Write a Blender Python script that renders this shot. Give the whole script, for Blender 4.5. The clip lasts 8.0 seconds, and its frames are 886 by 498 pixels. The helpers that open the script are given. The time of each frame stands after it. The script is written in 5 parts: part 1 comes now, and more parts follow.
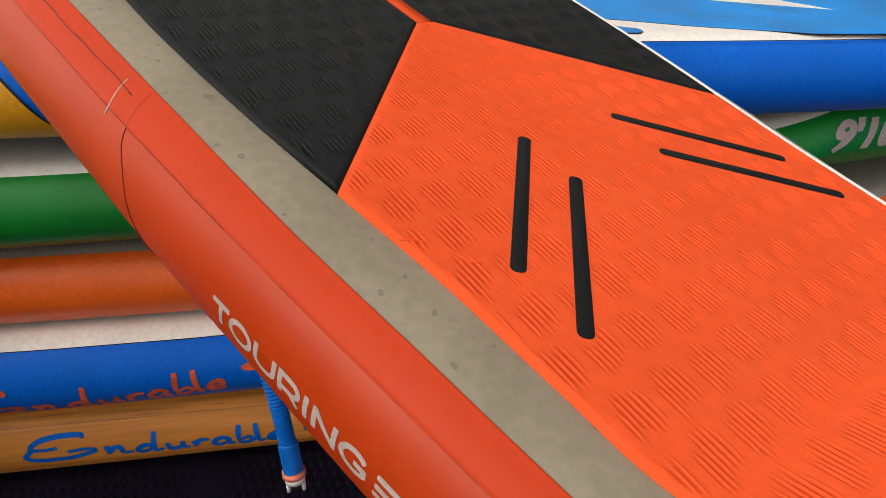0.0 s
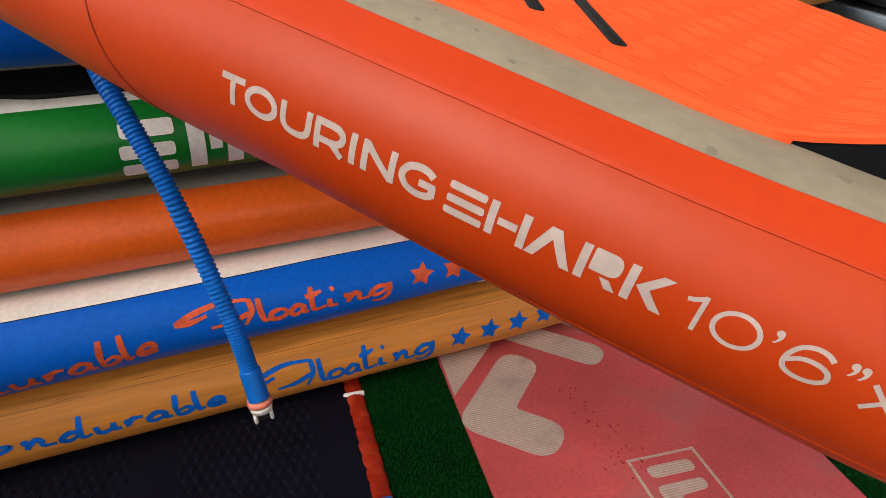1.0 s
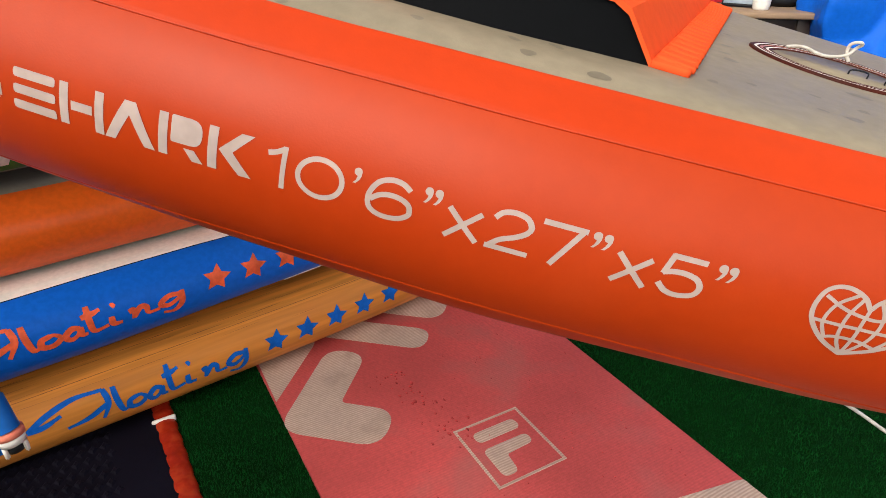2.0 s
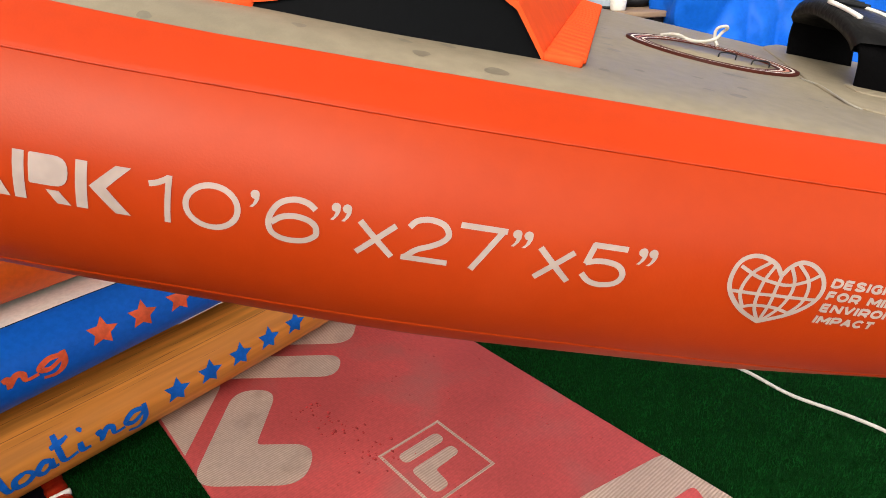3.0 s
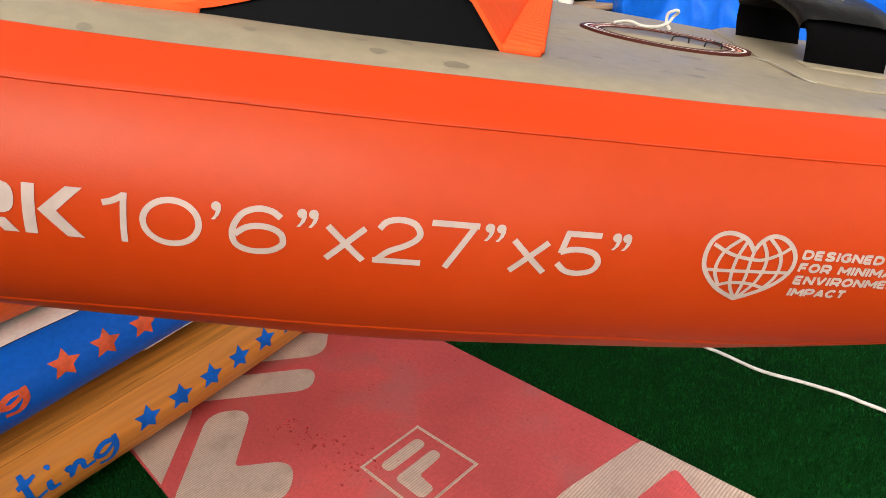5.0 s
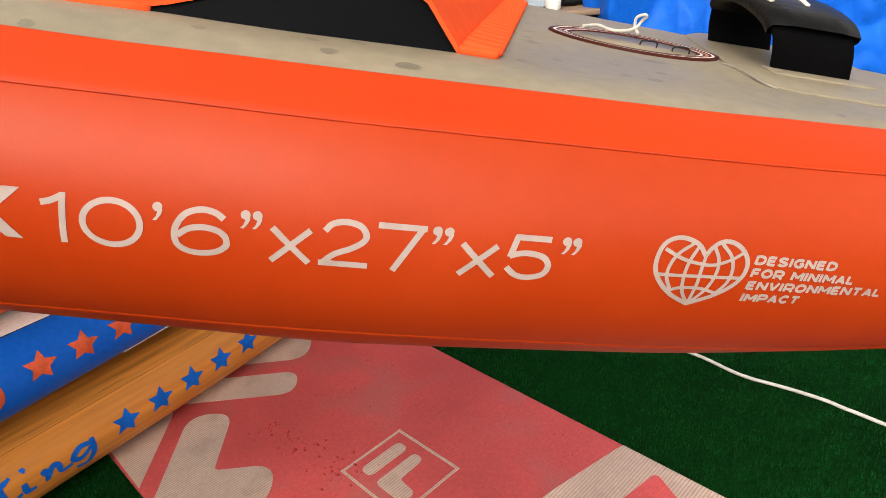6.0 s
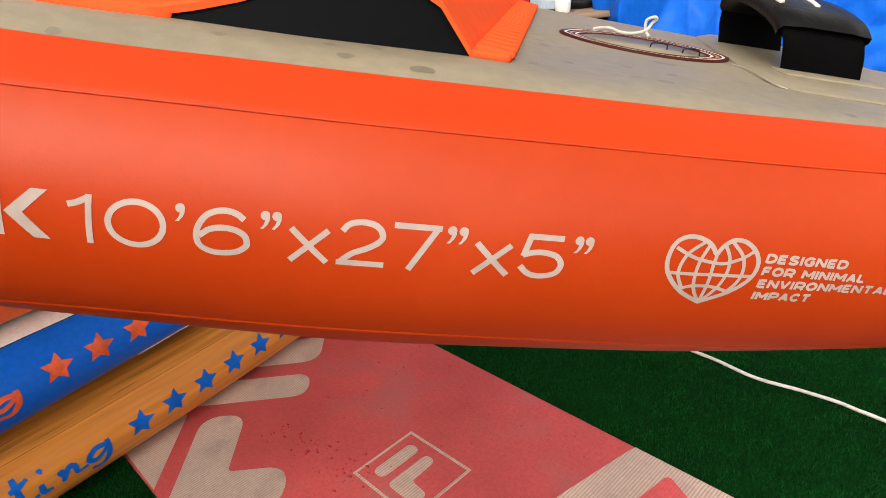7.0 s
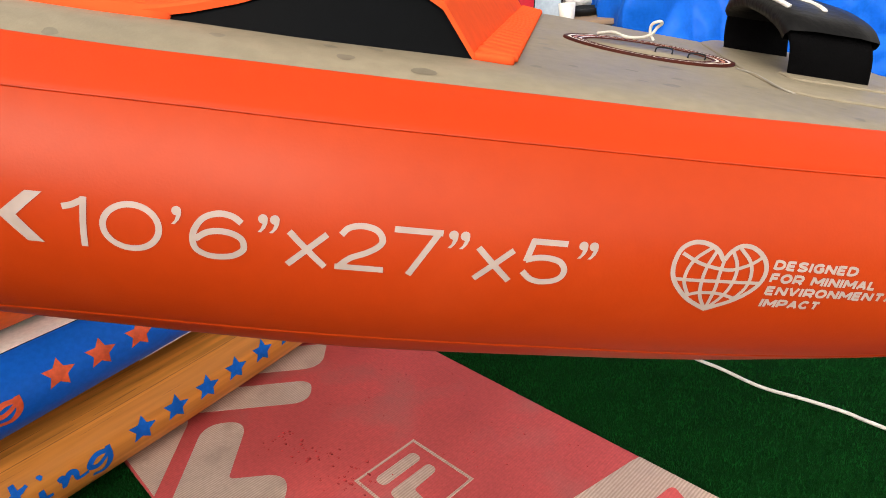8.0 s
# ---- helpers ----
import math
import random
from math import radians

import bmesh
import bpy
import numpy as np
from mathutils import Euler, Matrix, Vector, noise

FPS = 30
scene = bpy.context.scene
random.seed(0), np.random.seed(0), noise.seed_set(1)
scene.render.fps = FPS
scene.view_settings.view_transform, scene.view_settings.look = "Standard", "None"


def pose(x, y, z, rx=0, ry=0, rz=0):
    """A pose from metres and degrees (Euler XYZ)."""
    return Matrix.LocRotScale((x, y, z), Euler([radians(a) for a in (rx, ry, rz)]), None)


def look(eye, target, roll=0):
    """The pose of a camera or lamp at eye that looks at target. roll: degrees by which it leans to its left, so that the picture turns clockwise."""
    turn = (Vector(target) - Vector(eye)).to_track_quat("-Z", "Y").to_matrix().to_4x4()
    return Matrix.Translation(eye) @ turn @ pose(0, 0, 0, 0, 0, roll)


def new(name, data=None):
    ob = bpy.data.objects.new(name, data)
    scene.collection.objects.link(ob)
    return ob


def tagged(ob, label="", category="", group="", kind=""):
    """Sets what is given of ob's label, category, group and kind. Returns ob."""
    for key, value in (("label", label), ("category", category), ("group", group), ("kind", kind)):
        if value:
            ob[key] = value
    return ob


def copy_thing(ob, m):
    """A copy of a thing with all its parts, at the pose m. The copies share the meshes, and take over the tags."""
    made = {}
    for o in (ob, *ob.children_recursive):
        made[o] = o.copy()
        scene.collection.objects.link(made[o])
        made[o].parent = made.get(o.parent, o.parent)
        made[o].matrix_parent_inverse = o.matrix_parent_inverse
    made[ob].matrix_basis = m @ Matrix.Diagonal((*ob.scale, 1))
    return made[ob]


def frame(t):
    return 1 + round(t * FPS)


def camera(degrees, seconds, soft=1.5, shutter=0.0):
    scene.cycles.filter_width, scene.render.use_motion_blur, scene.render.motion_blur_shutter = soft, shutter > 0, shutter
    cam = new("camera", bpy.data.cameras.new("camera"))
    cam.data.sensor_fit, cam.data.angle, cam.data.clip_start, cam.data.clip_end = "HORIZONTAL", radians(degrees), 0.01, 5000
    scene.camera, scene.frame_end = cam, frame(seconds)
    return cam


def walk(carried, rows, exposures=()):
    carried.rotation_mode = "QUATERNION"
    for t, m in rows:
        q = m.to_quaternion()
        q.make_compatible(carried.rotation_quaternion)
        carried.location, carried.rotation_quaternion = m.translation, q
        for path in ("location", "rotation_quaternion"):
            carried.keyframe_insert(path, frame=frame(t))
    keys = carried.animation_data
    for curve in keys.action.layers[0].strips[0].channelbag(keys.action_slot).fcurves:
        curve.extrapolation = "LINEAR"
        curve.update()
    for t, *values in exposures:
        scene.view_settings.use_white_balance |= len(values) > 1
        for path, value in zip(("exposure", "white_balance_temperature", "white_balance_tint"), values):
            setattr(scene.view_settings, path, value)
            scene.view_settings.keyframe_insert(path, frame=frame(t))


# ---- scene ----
cam = camera(68.7, 8.0, soft=0.85)
PATH = [
    (0, (0.049, -0.158, 1.072), (-0.994, 1.201, 0.039), 2.9),
    (0.1, (0.057, -0.213, 1.058), (-0.913, 1.192, 0.016), 3.1),
    (0.2, (0.045, -0.261, 1.038), (-0.877, 1.18, 0.003), 2.9),
    (0.3, (0.033, -0.292, 1.023), (-0.873, 1.163, -0.007), 2.4),
    (0.5, (0.026, -0.291, 0.997), (-0.824, 1.21, -0.016), 1.8),
    (0.8, (0.028, -0.273, 0.954), (-0.771, 1.267, -0.041), 1.4),
    (1, (0.016, -0.27, 0.927), (-0.734, 1.3, -0.058), 1.3),
    (1.2, (0.012, -0.27, 0.9), (-0.668, 1.341, -0.071), 1.0),
    (1.5, (0.042, -0.274, 0.88), (-0.529, 1.389, -0.073), 0.6),
    (1.8, (0.113, -0.254, 0.866), (-0.343, 1.454, -0.069), 0.1),
    (2, (0.136, -0.24, 0.855), (-0.239, 1.495, -0.066), -0.3),
    (2.2, (0.136, -0.235, 0.852), (-0.166, 1.52, -0.058), -0.9),
    (3.3, (0.121, -0.226, 0.846), (0.103, 1.569, -0.034), -3.5),
    (3.5, (0.118, -0.225, 0.85), (0.117, 1.57, -0.032), -4.2),
    (4, (0.12, -0.226, 0.845), (0.141, 1.568, -0.039), -4.9),
    (4.5, (0.119, -0.225, 0.844), (0.145, 1.569, -0.038), -5.5),
    (6, (0.141, -0.222, 0.84), (0.205, 1.577, -0.031), -4.6),
    (6.5, (0.141, -0.225, 0.841), (0.199, 1.576, -0.028), -4.8),
    (7, (0.139, -0.227, 0.841), (0.173, 1.579, -0.019), -5.2),
    (7.5, (0.136, -0.227, 0.842), (0.149, 1.586, -0.002), -5.4),
    (8, (0.14, -0.223, 0.838), (0.165, 1.593, -0.001), -5.1),
]
EXPOSURES = [(0.0, -0.62, 6850, 10), (0.4, -0.53, 6850, 10), (1.0, -0.31, 6950, 10), (2.0, -0.13, 7100, 10), (3.5, -0.04, 7300, 10), (8.0, -0.01, 7300, 10)]
walk(cam, [(t, look(eye, target, roll)) for t, eye, target, roll in PATH], EXPOSURES)

# ---------- world, sun, exposure ----------
world = bpy.data.worlds.new("sky")
scene.world = world
world.use_nodes = True
wn = world.node_tree.nodes
sky = wn.new("ShaderNodeTexSky")
sky.sky_type = "NISHITA"
sky.sun_disc = False
sky.sun_elevation = radians(41)
sky.sun_rotation = radians(201)
sky.dust_density = 2.5
cloud = wn.new("ShaderNodeHueSaturation")
cloud.inputs["Saturation"].default_value = 0.02
world.node_tree.links.new(sky.outputs["Color"], cloud.inputs["Color"])
world.node_tree.links.new(cloud.outputs["Color"], wn["Background"].inputs["Color"])
wn["Background"].inputs["Strength"].default_value = 0.345

sun_data = bpy.data.lights.new("sun", "SUN")
sun_data.energy = 0.71
sun_data.angle = radians(38)
sun_data.color = (1.0, 0.92, 0.80)
sun = new("sun", sun_data)
sun.matrix_world = look((-1.5, -3.65, 4.2), (0.0, 0.3, 0.6))


# ---------- materials ----------
def material(name, base, rough=0.5, vary=0.15, scale=8.0, bump=0.1, bump_scale=300.0, metal=0.0, dirt=None, dirt_amount=0.0, dirt_scale=6.0,
             coat=0.0, spec=0.32, detail_vary=0.06, detail_scale=120.0, transmission=0.0, stretch=(1, 1, 1)):
    """A surface with large mottling, fine grain, stains and fine relief, all in metres of the thing itself."""
    m = bpy.data.materials.new(name)
    m.use_nodes = True
    nt = m.node_tree
    nodes, links = nt.nodes, nt.links
    p = nodes["Principled BSDF"]
    p.inputs["Metallic"].default_value = metal
    p.inputs["Specular IOR Level"].default_value = spec
    p.inputs["Coat Weight"].default_value = coat
    p.inputs["Coat Roughness"].default_value = 0.25
    p.inputs["Transmission Weight"].default_value = transmission
    co = nodes.new("ShaderNodeTexCoord")
    mp = nodes.new("ShaderNodeMapping")
    mp.inputs["Scale"].default_value = stretch
    links.new(co.outputs["Object"], mp.inputs["Vector"])

    def tex(sc, detail=4.0):
        t = nodes.new("ShaderNodeTexNoise")
        t.inputs["Scale"].default_value = sc
        t.inputs["Detail"].default_value = detail
        links.new(mp.outputs["Vector"], t.inputs["Vector"])
        return t

    def ramp(src, lo, hi, p0=0.35, p1=0.65):
        r = nodes.new("ShaderNodeMapRange")
        r.inputs["From Min"].default_value, r.inputs["From Max"].default_value = p0, p1
        r.inputs["To Min"].default_value, r.inputs["To Max"].default_value = lo, hi
        links.new(src, r.inputs["Value"])
        return r.outputs["Result"]

    big, small = tex(scale), tex(detail_scale, 2.0)
    mul = nodes.new("ShaderNodeMath")
    mul.operation = "MULTIPLY"
    links.new(ramp(big.outputs["Fac"], 1 - vary, 1 + vary), mul.inputs[0])
    links.new(ramp(small.outputs["Fac"], 1 - detail_vary, 1 + detail_vary), mul.inputs[1])
    hsv = nodes.new("ShaderNodeHueSaturation")
    hsv.inputs["Color"].default_value = (*base, 1)
    links.new(mul.outputs[0], hsv.inputs["Value"])
    out = hsv.outputs["Color"]
    if dirt:
        mix = nodes.new("ShaderNodeMix")
        mix.data_type = "RGBA"
        spots = tex(dirt_scale, 6.0)
        links.new(ramp(spots.outputs["Fac"], 0.0, dirt_amount, 0.52, 0.72), mix.inputs["Factor"])
        links.new(out, mix.inputs["A"])
        mix.inputs["B"].default_value = (*dirt, 1)
        out = mix.outputs["Result"]
    links.new(out, p.inputs["Base Color"])
    links.new(ramp(big.outputs["Fac"], max(0.02, rough - 0.07), min(1, rough + 0.07)), p.inputs["Roughness"])
    if bump:
        b = nodes.new("ShaderNodeBump")
        b.inputs["Strength"].default_value = bump
        b.inputs["Distance"].default_value = 0.001
        links.new(tex(bump_scale, 3.0).outputs["Fac"], b.inputs["Height"])
        links.new(b.outputs["Normal"], p.inputs["Normal"])
    return m


PVC_RED = material("pvc orange red", (0.412, 0.0365, 0.0045), 0.43, 0.05, 5, 0.05, 900, spec=0.22, detail_vary=0.02, dirt=(0.62, 0.09, 0.025), dirt_amount=0.12, dirt_scale=14)
PVC_TAPE = material("pvc seam tape", (0.48, 0.037, 0.005), 0.52, 0.04, 6, 0.06, 900, spec=0.14, detail_vary=0.02)
SEAM_DARK = material("glue seam", (0.42, 0.034, 0.006), 0.5, 0.2, 40, 0.1)
# Darker copy of the seam colour, with the seam's shade put into it.
SEAM_SHADE = material("shaded seam", (0.20, 0.014, 0.007), 0.5, 0.3, 60, 0.1)
DECK_GREY = material("grey deck", (0.245, 0.207, 0.149), 0.5, 0.07, 9, 0.12, 700, spec=0.22, dirt=(0.15, 0.125, 0.092), dirt_amount=0.25, dirt_scale=11)
DROP = material("dried water", (0.172, 0.147, 0.109), 0.5, 0.12, 200, 0.1, 700)
EVA_ORANGE = material("orange foam", (0.78, 0.092, 0.027), 0.9, 0.05, 7, 0.2, 500, spec=0.02, detail_vary=0.03, dirt=(0.62, 0.10, 0.035), dirt_amount=0.2, dirt_scale=9)
EVA_BLACK = material("black foam", (0.0062, 0.0066, 0.0076), 0.6, 0.2, 10, 0.3, 500, spec=0.17)
# Paler, glossier foam that paints the glint on the groove crests.
EVA_CREST = material("black foam crest glint", (0.030, 0.030, 0.032), 0.45, 0.2, 10, 0.1, 500, spec=0.36)
EVA_SIDE = material("smooth black foam", (0.0024, 0.0029, 0.0038), 0.7, 0.15, 10, 0.15, 500, spec=0.06)
INK_WHITE = material("white print", (0.41, 0.322, 0.295), 0.5, 0.04, 20, 0.05)
INK_ORANGE = material("orange print", (0.68, 0.10, 0.035), 0.45, 0.2, 30, 0.05)
INK_BLUE = material("blue print", (0.0008, 0.10, 0.46), 0.5, 0.15, 30, 0.05, spec=0.10)
PVC_BLUE = material("blue pvc", (0.0002, 0.115, 0.58), 0.40, 0.05, 4, 0.03, 800, spec=0.11, dirt=(0.0005, 0.09, 0.42), dirt_amount=0.3, dirt_scale=5)
PVC_GREEN = material("green pvc", (0.004, 0.19, 0.025), 0.36, 0.08, 4, 0.04, 800, dirt=(0.006, 0.11, 0.022), dirt_amount=0.4, dirt_scale=5)
PVC_ORANGE = material("orange pvc", (0.82, 0.125, 0.014), 0.35, 0.06, 4, 0.04, 800, dirt=(0.62, 0.08, 0.012), dirt_amount=0.25, dirt_scale=5)
PVC_YELLOW = material("yellow pvc", (0.78, 0.36, 0.02), 0.35, 0.08, 4, 0.04, 800, dirt=(0.6, 0.24, 0.02), dirt_amount=0.4)
PVC_WHITE = material("white pvc", (0.84, 0.79, 0.73), 0.4, 0.05, 5, 0.04, 800, dirt=(0.55, 0.48, 0.40), dirt_amount=0.25, dirt_scale=7)
PVC_GREY = material("grey pvc", (0.30, 0.28, 0.24), 0.4, 0.08, 5, 0.1, 800)
TURF_BASE = material("turf backing", (0.0013, 0.024, 0.0038), 0.9, 0.3, 3, 0.6, 400, spec=0.05)
MAT_RED = material("red mat", (0.54, 0.078, 0.078), 0.75, 0.2, 3, 0.5, 900, dirt=(0.34, 0.135, 0.125), dirt_amount=0.7, dirt_scale=5, detail_vary=0.08, detail_scale=140)
MAT_CREAM = material("cream mat print", (0.56, 0.415, 0.345), 0.75, 0.14, 5, 0.4, 900, dirt=(0.26, 0.18, 0.145), dirt_amount=0.45, dirt_scale=16)
NAVY = material("navy foam", (0.0060, 0.0054, 0.0115), 0.7, 0.2, 8, 0.3, 400, spec=0.07)
TARP = material("blue tarp", (0.0004, 0.115, 0.62), 0.40, 0.15, 5, 0.25, 120, spec=0.09)
BLACK_LEATHER = material("black leather", (0.0036, 0.0036, 0.0042), 0.42, 0.2, 20, 0.5, 160, spec=0.12)
BLACK_FABRIC = material("black webbing", (0.0024, 0.0024, 0.0028), 0.85, 0.2, 12, 0.5, 900, spec=0.03)



def banded(m, direction, scale, dark, amount, bump=0.0, distort=0.0):
    """Adds fine parallel lines to a material, across one axis of the thing."""
    nt = m.node_tree
    p = nt.nodes["Principled BSDF"]
    src = p.inputs["Base Color"].links[0].from_socket
    co = nt.nodes.new("ShaderNodeTexCoord")
    w = nt.nodes.new("ShaderNodeTexWave")
    w.bands_direction = direction
    w.inputs["Scale"].default_value = scale
    w.inputs["Distortion"].default_value = distort
    nt.links.new(co.outputs["Object"], w.inputs["Vector"])
    mul = nt.nodes.new("ShaderNodeMath")
    mul.operation = "MULTIPLY"
    mul.inputs[1].default_value = amount
    nt.links.new(w.outputs["Fac"], mul.inputs[0])
    mix = nt.nodes.new("ShaderNodeMix")
    mix.data_type = "RGBA"
    mix.inputs["B"].default_value = (*dark, 1)
    nt.links.new(mul.outputs[0], mix.inputs["Factor"])
    nt.links.new(src, mix.inputs["A"])
    nt.links.new(mix.outputs["Result"], p.inputs["Base Color"])
    if bump:
        b = nt.nodes.new("ShaderNodeBump")
        b.inputs["Strength"].default_value = bump
        b.inputs["Distance"].default_value = 0.001
        nt.links.new(w.outputs["Fac"], b.inputs["Height"])
        if p.inputs["Normal"].links:
            nt.links.new(p.inputs["Normal"].links[0].from_socket, b.inputs["Normal"])
        nt.links.new(b.outputs["Normal"], p.inputs["Normal"])
    return m


banded(MAT_CREAM, "X", 60, (0.27, 0.165, 0.135), 0.55, 0.5)
banded(MAT_RED, "X", 60, (0.31, 0.042, 0.045), 0.18, 0.3)
WOOD_RAIL = material("wood-look pvc", (0.62, 0.228, 0.043), 0.4, 0.14, 6, 0.04, 700, spec=0.22, detail_vary=0.12, detail_scale=60, stretch=(0.07, 1.3, 1.3),
                     dirt=(0.30, 0.115, 0.026), dirt_amount=0.45, dirt_scale=14)
WOOD_DECK = material("dark wood-look pvc", (0.62, 0.235, 0.045), 0.42, 0.2, 9, 0.04, 700, spec=0.22, detail_vary=0.2, detail_scale=70, stretch=(0.06, 1.3, 1.3),
                     dirt=(0.22, 0.08, 0.018), dirt_amount=0.45, dirt_scale=20)
GRAIN = material("dark grain print", (0.29, 0.105, 0.026), 0.45, 0.3, 30, 0.04, 700)
HOSE_BLUE = material("blue hose", (0.0006, 0.12, 0.48), 0.38, 0.1, 10, 0.1, 500, spec=0.18)
PLASTIC_WHITE = material("white plastic", (0.72, 0.70, 0.66), 0.4, 0.05, 20, 0.05)
PLASTIC_PINK = material("faded red rubber", (0.72, 0.2, 0.13), 0.5, 0.1, 30, 0.1)
PLASTIC_DARK = material("dark plastic", (0.014, 0.015, 0.018), 0.45, 0.15, 20, 0.1, spec=0.14)
SLAT_GREY = material("grey blue slats", (0.24, 0.30, 0.38), 0.35, 0.15, 14, 0.15)
RED_FOIL = material("red foil", (0.46, 0.030, 0.012), 0.2, 0.15, 40, 0.3, 60, metal=0.35, dirt=(0.7, 0.22, 0.05), dirt_amount=0.15, dirt_scale=40)
RING_BROWN = material("brown lacquer", (0.055, 0.012, 0.008), 0.5, 0.2, 30, 0.05, spec=0.08)
RING_SALMON = material("salmon band", (0.50, 0.20, 0.13), 0.4, 0.1, 30, 0.05)
CORD_WHITE = material("white cord", (0.58, 0.555, 0.51), 0.7, 0.08, 40, 0.6, 700)
TABLE_WOOD = material("brown table wood", (0.30, 0.20, 0.125), 0.5, 0.15, 6, 0.15, 200, stretch=(0.2, 2, 2))
TABLE_DARK = material("dark table frame", (0.03, 0.018, 0.013), 0.5, 0.2, 8, 0.1)
BAG_WHITE = material("crumpled white plastic", (0.75, 0.75, 0.76), 0.25, 0.1, 30, 0.6, 60)
BOX_RED = material("red box", (0.55, 0.02, 0.04), 0.4, 0.1, 10, 0.05)
WALL_DARK = material("dim back wall", (0.16, 0.14, 0.125), 0.8, 0.2, 2, 0.2, 100, dirt=(0.08, 0.07, 0.06), dirt_amount=0.5, dirt_scale=2)
WALL_PALE = material("pale wall", (0.38, 0.36, 0.33), 0.8, 0.1, 2, 0.2, 100)
CANOPY = material("white canopy cloth", (0.7, 0.69, 0.66), 0.8, 0.06, 2, 0.2, 60)
cn = CANOPY.node_tree
thin = cn.nodes.new("ShaderNodeBsdfTranslucent")
thin.inputs["Color"].default_value = (0.92, 0.90, 0.86, 1)
both = cn.nodes.new("ShaderNodeMixShader")
both.inputs["Fac"].default_value = 0.7
cn.links.new(cn.nodes["Principled BSDF"].outputs["BSDF"], both.inputs[1])
cn.links.new(thin.outputs["BSDF"], both.inputs[2])
cn.links.new(both.outputs["Shader"], cn.nodes["Material Output"].inputs["Surface"])
GRASS = material("turf blades", (0.0017, 0.050, 0.0085), 0.8, 0.25, 25, 0.0, spec=0.06, detail_vary=0.3)


# ---------- helpers of the scene ----------
def part(name, bm, mat, parent=None, label="", smooth=True):
    me = bpy.data.meshes.new(name)
    bm.normal_update()
    bm.to_mesh(me)
    bm.free()
    me.materials.append(mat)
    if smooth:
        me.shade_smooth()
    ob = new(name, me)
    if parent:
        ob.parent = parent
    return tagged(ob, label)


def thing(name, m, label, category, group="", kind=""):
    ob = new(name)
    ob.empty_display_size = 0.05
    ob.matrix_world = m
    return tagged(ob, label, category, group, kind)


def grid_mesh(rows, closed=False):
    """A sheet through rows of points."""
    bm = bmesh.new()
    vs = [[bm.verts.new(p) for p in row] for row in rows]
    for a, b in zip(vs, vs[1:]):
        n = len(a)
        for i in range(n if closed else n - 1):
            bm.faces.new((a[i], a[(i + 1) % n], b[(i + 1) % n], b[i]))
    return bm


def tube_mesh(points, radius, sides=10, ribs=None):
    """A round cord along points; ribs(i) scales the radius."""
    bm = bmesh.new()
    pts = [Vector(p) for p in points]
    rings = []
    side = None
    for i, p in enumerate(pts):
        d = (pts[min(i + 1, len(pts) - 1)] - pts[max(i - 1, 0)]).normalized()
        if side is None:
            side = d.orthogonal().normalized()
        side = (side - d * side.dot(d)).normalized()
        up = d.cross(side)
        r = radius * (ribs(i) if ribs else 1)
        rings.append([bm.verts.new(p + r * (math.cos(a) * side + math.sin(a) * up)) for a in np.linspace(0, 2 * math.pi, sides, endpoint=False)])
    for a, b in zip(rings, rings[1:]):
        for k in range(sides):
            bm.faces.new((a[k], a[(k + 1) % sides], b[(k + 1) % sides], b[k]))
    bm.faces.new(rings[0][::-1])
    bm.faces.new(rings[-1])
    return bm


def spline(ctrl, n):
    """Points along a smooth curve through the control points."""
    c = [Vector(p) for p in ctrl]
    c = [2 * c[0] - c[1], *c, 2 * c[-1] - c[-2]]
    out = []
    for i in range(1, len(c) - 2):
        for k in range(n):
            t = k / n
            a, b, d, e = c[i - 1], c[i], c[i + 1], c[i + 2]
            out.append(0.5 * (2 * b + (d - a) * t + (2 * a - 5 * b + 4 * d - e) * t * t + (3 * b - a - 3 * d + e) * t ** 3))
    return [*out, c[-2]]


def slab(outline, z0, z1, bevel=0.0, segments=2):
    """A plate over a closed outline of (x, y)."""
    bm = bmesh.new()
    f = bm.faces.new([bm.verts.new((x, y, z0)) for x, y in outline])
    if f.normal.z > 0:
        f.normal_flip()
    ex = bmesh.ops.extrude_face_region(bm, geom=[f])
    top = [v for v in ex["geom"] if isinstance(v, bmesh.types.BMVert)]
    bmesh.ops.translate(bm, verts=top, vec=(0, 0, z1 - z0))
    bmesh.ops.recalc_face_normals(bm, faces=bm.faces)
    if bevel:
        edges = [e for e in bm.edges if all(v in top for v in e.verts)]
        bmesh.ops.bevel(bm, geom=edges, offset=bevel, segments=segments, affect="EDGES", profile=0.5)
    return bm


def box(size, at, bevel=0.004, segments=2):
    bm = bmesh.new()
    bmesh.ops.create_cube(bm, size=1, matrix=Matrix.Translation(at) @ Matrix.Diagonal((*size, 1)))
    if bevel:
        bmesh.ops.bevel(bm, geom=bm.edges[:], offset=bevel, segments=segments, affect="EDGES", profile=0.5)
    return bm


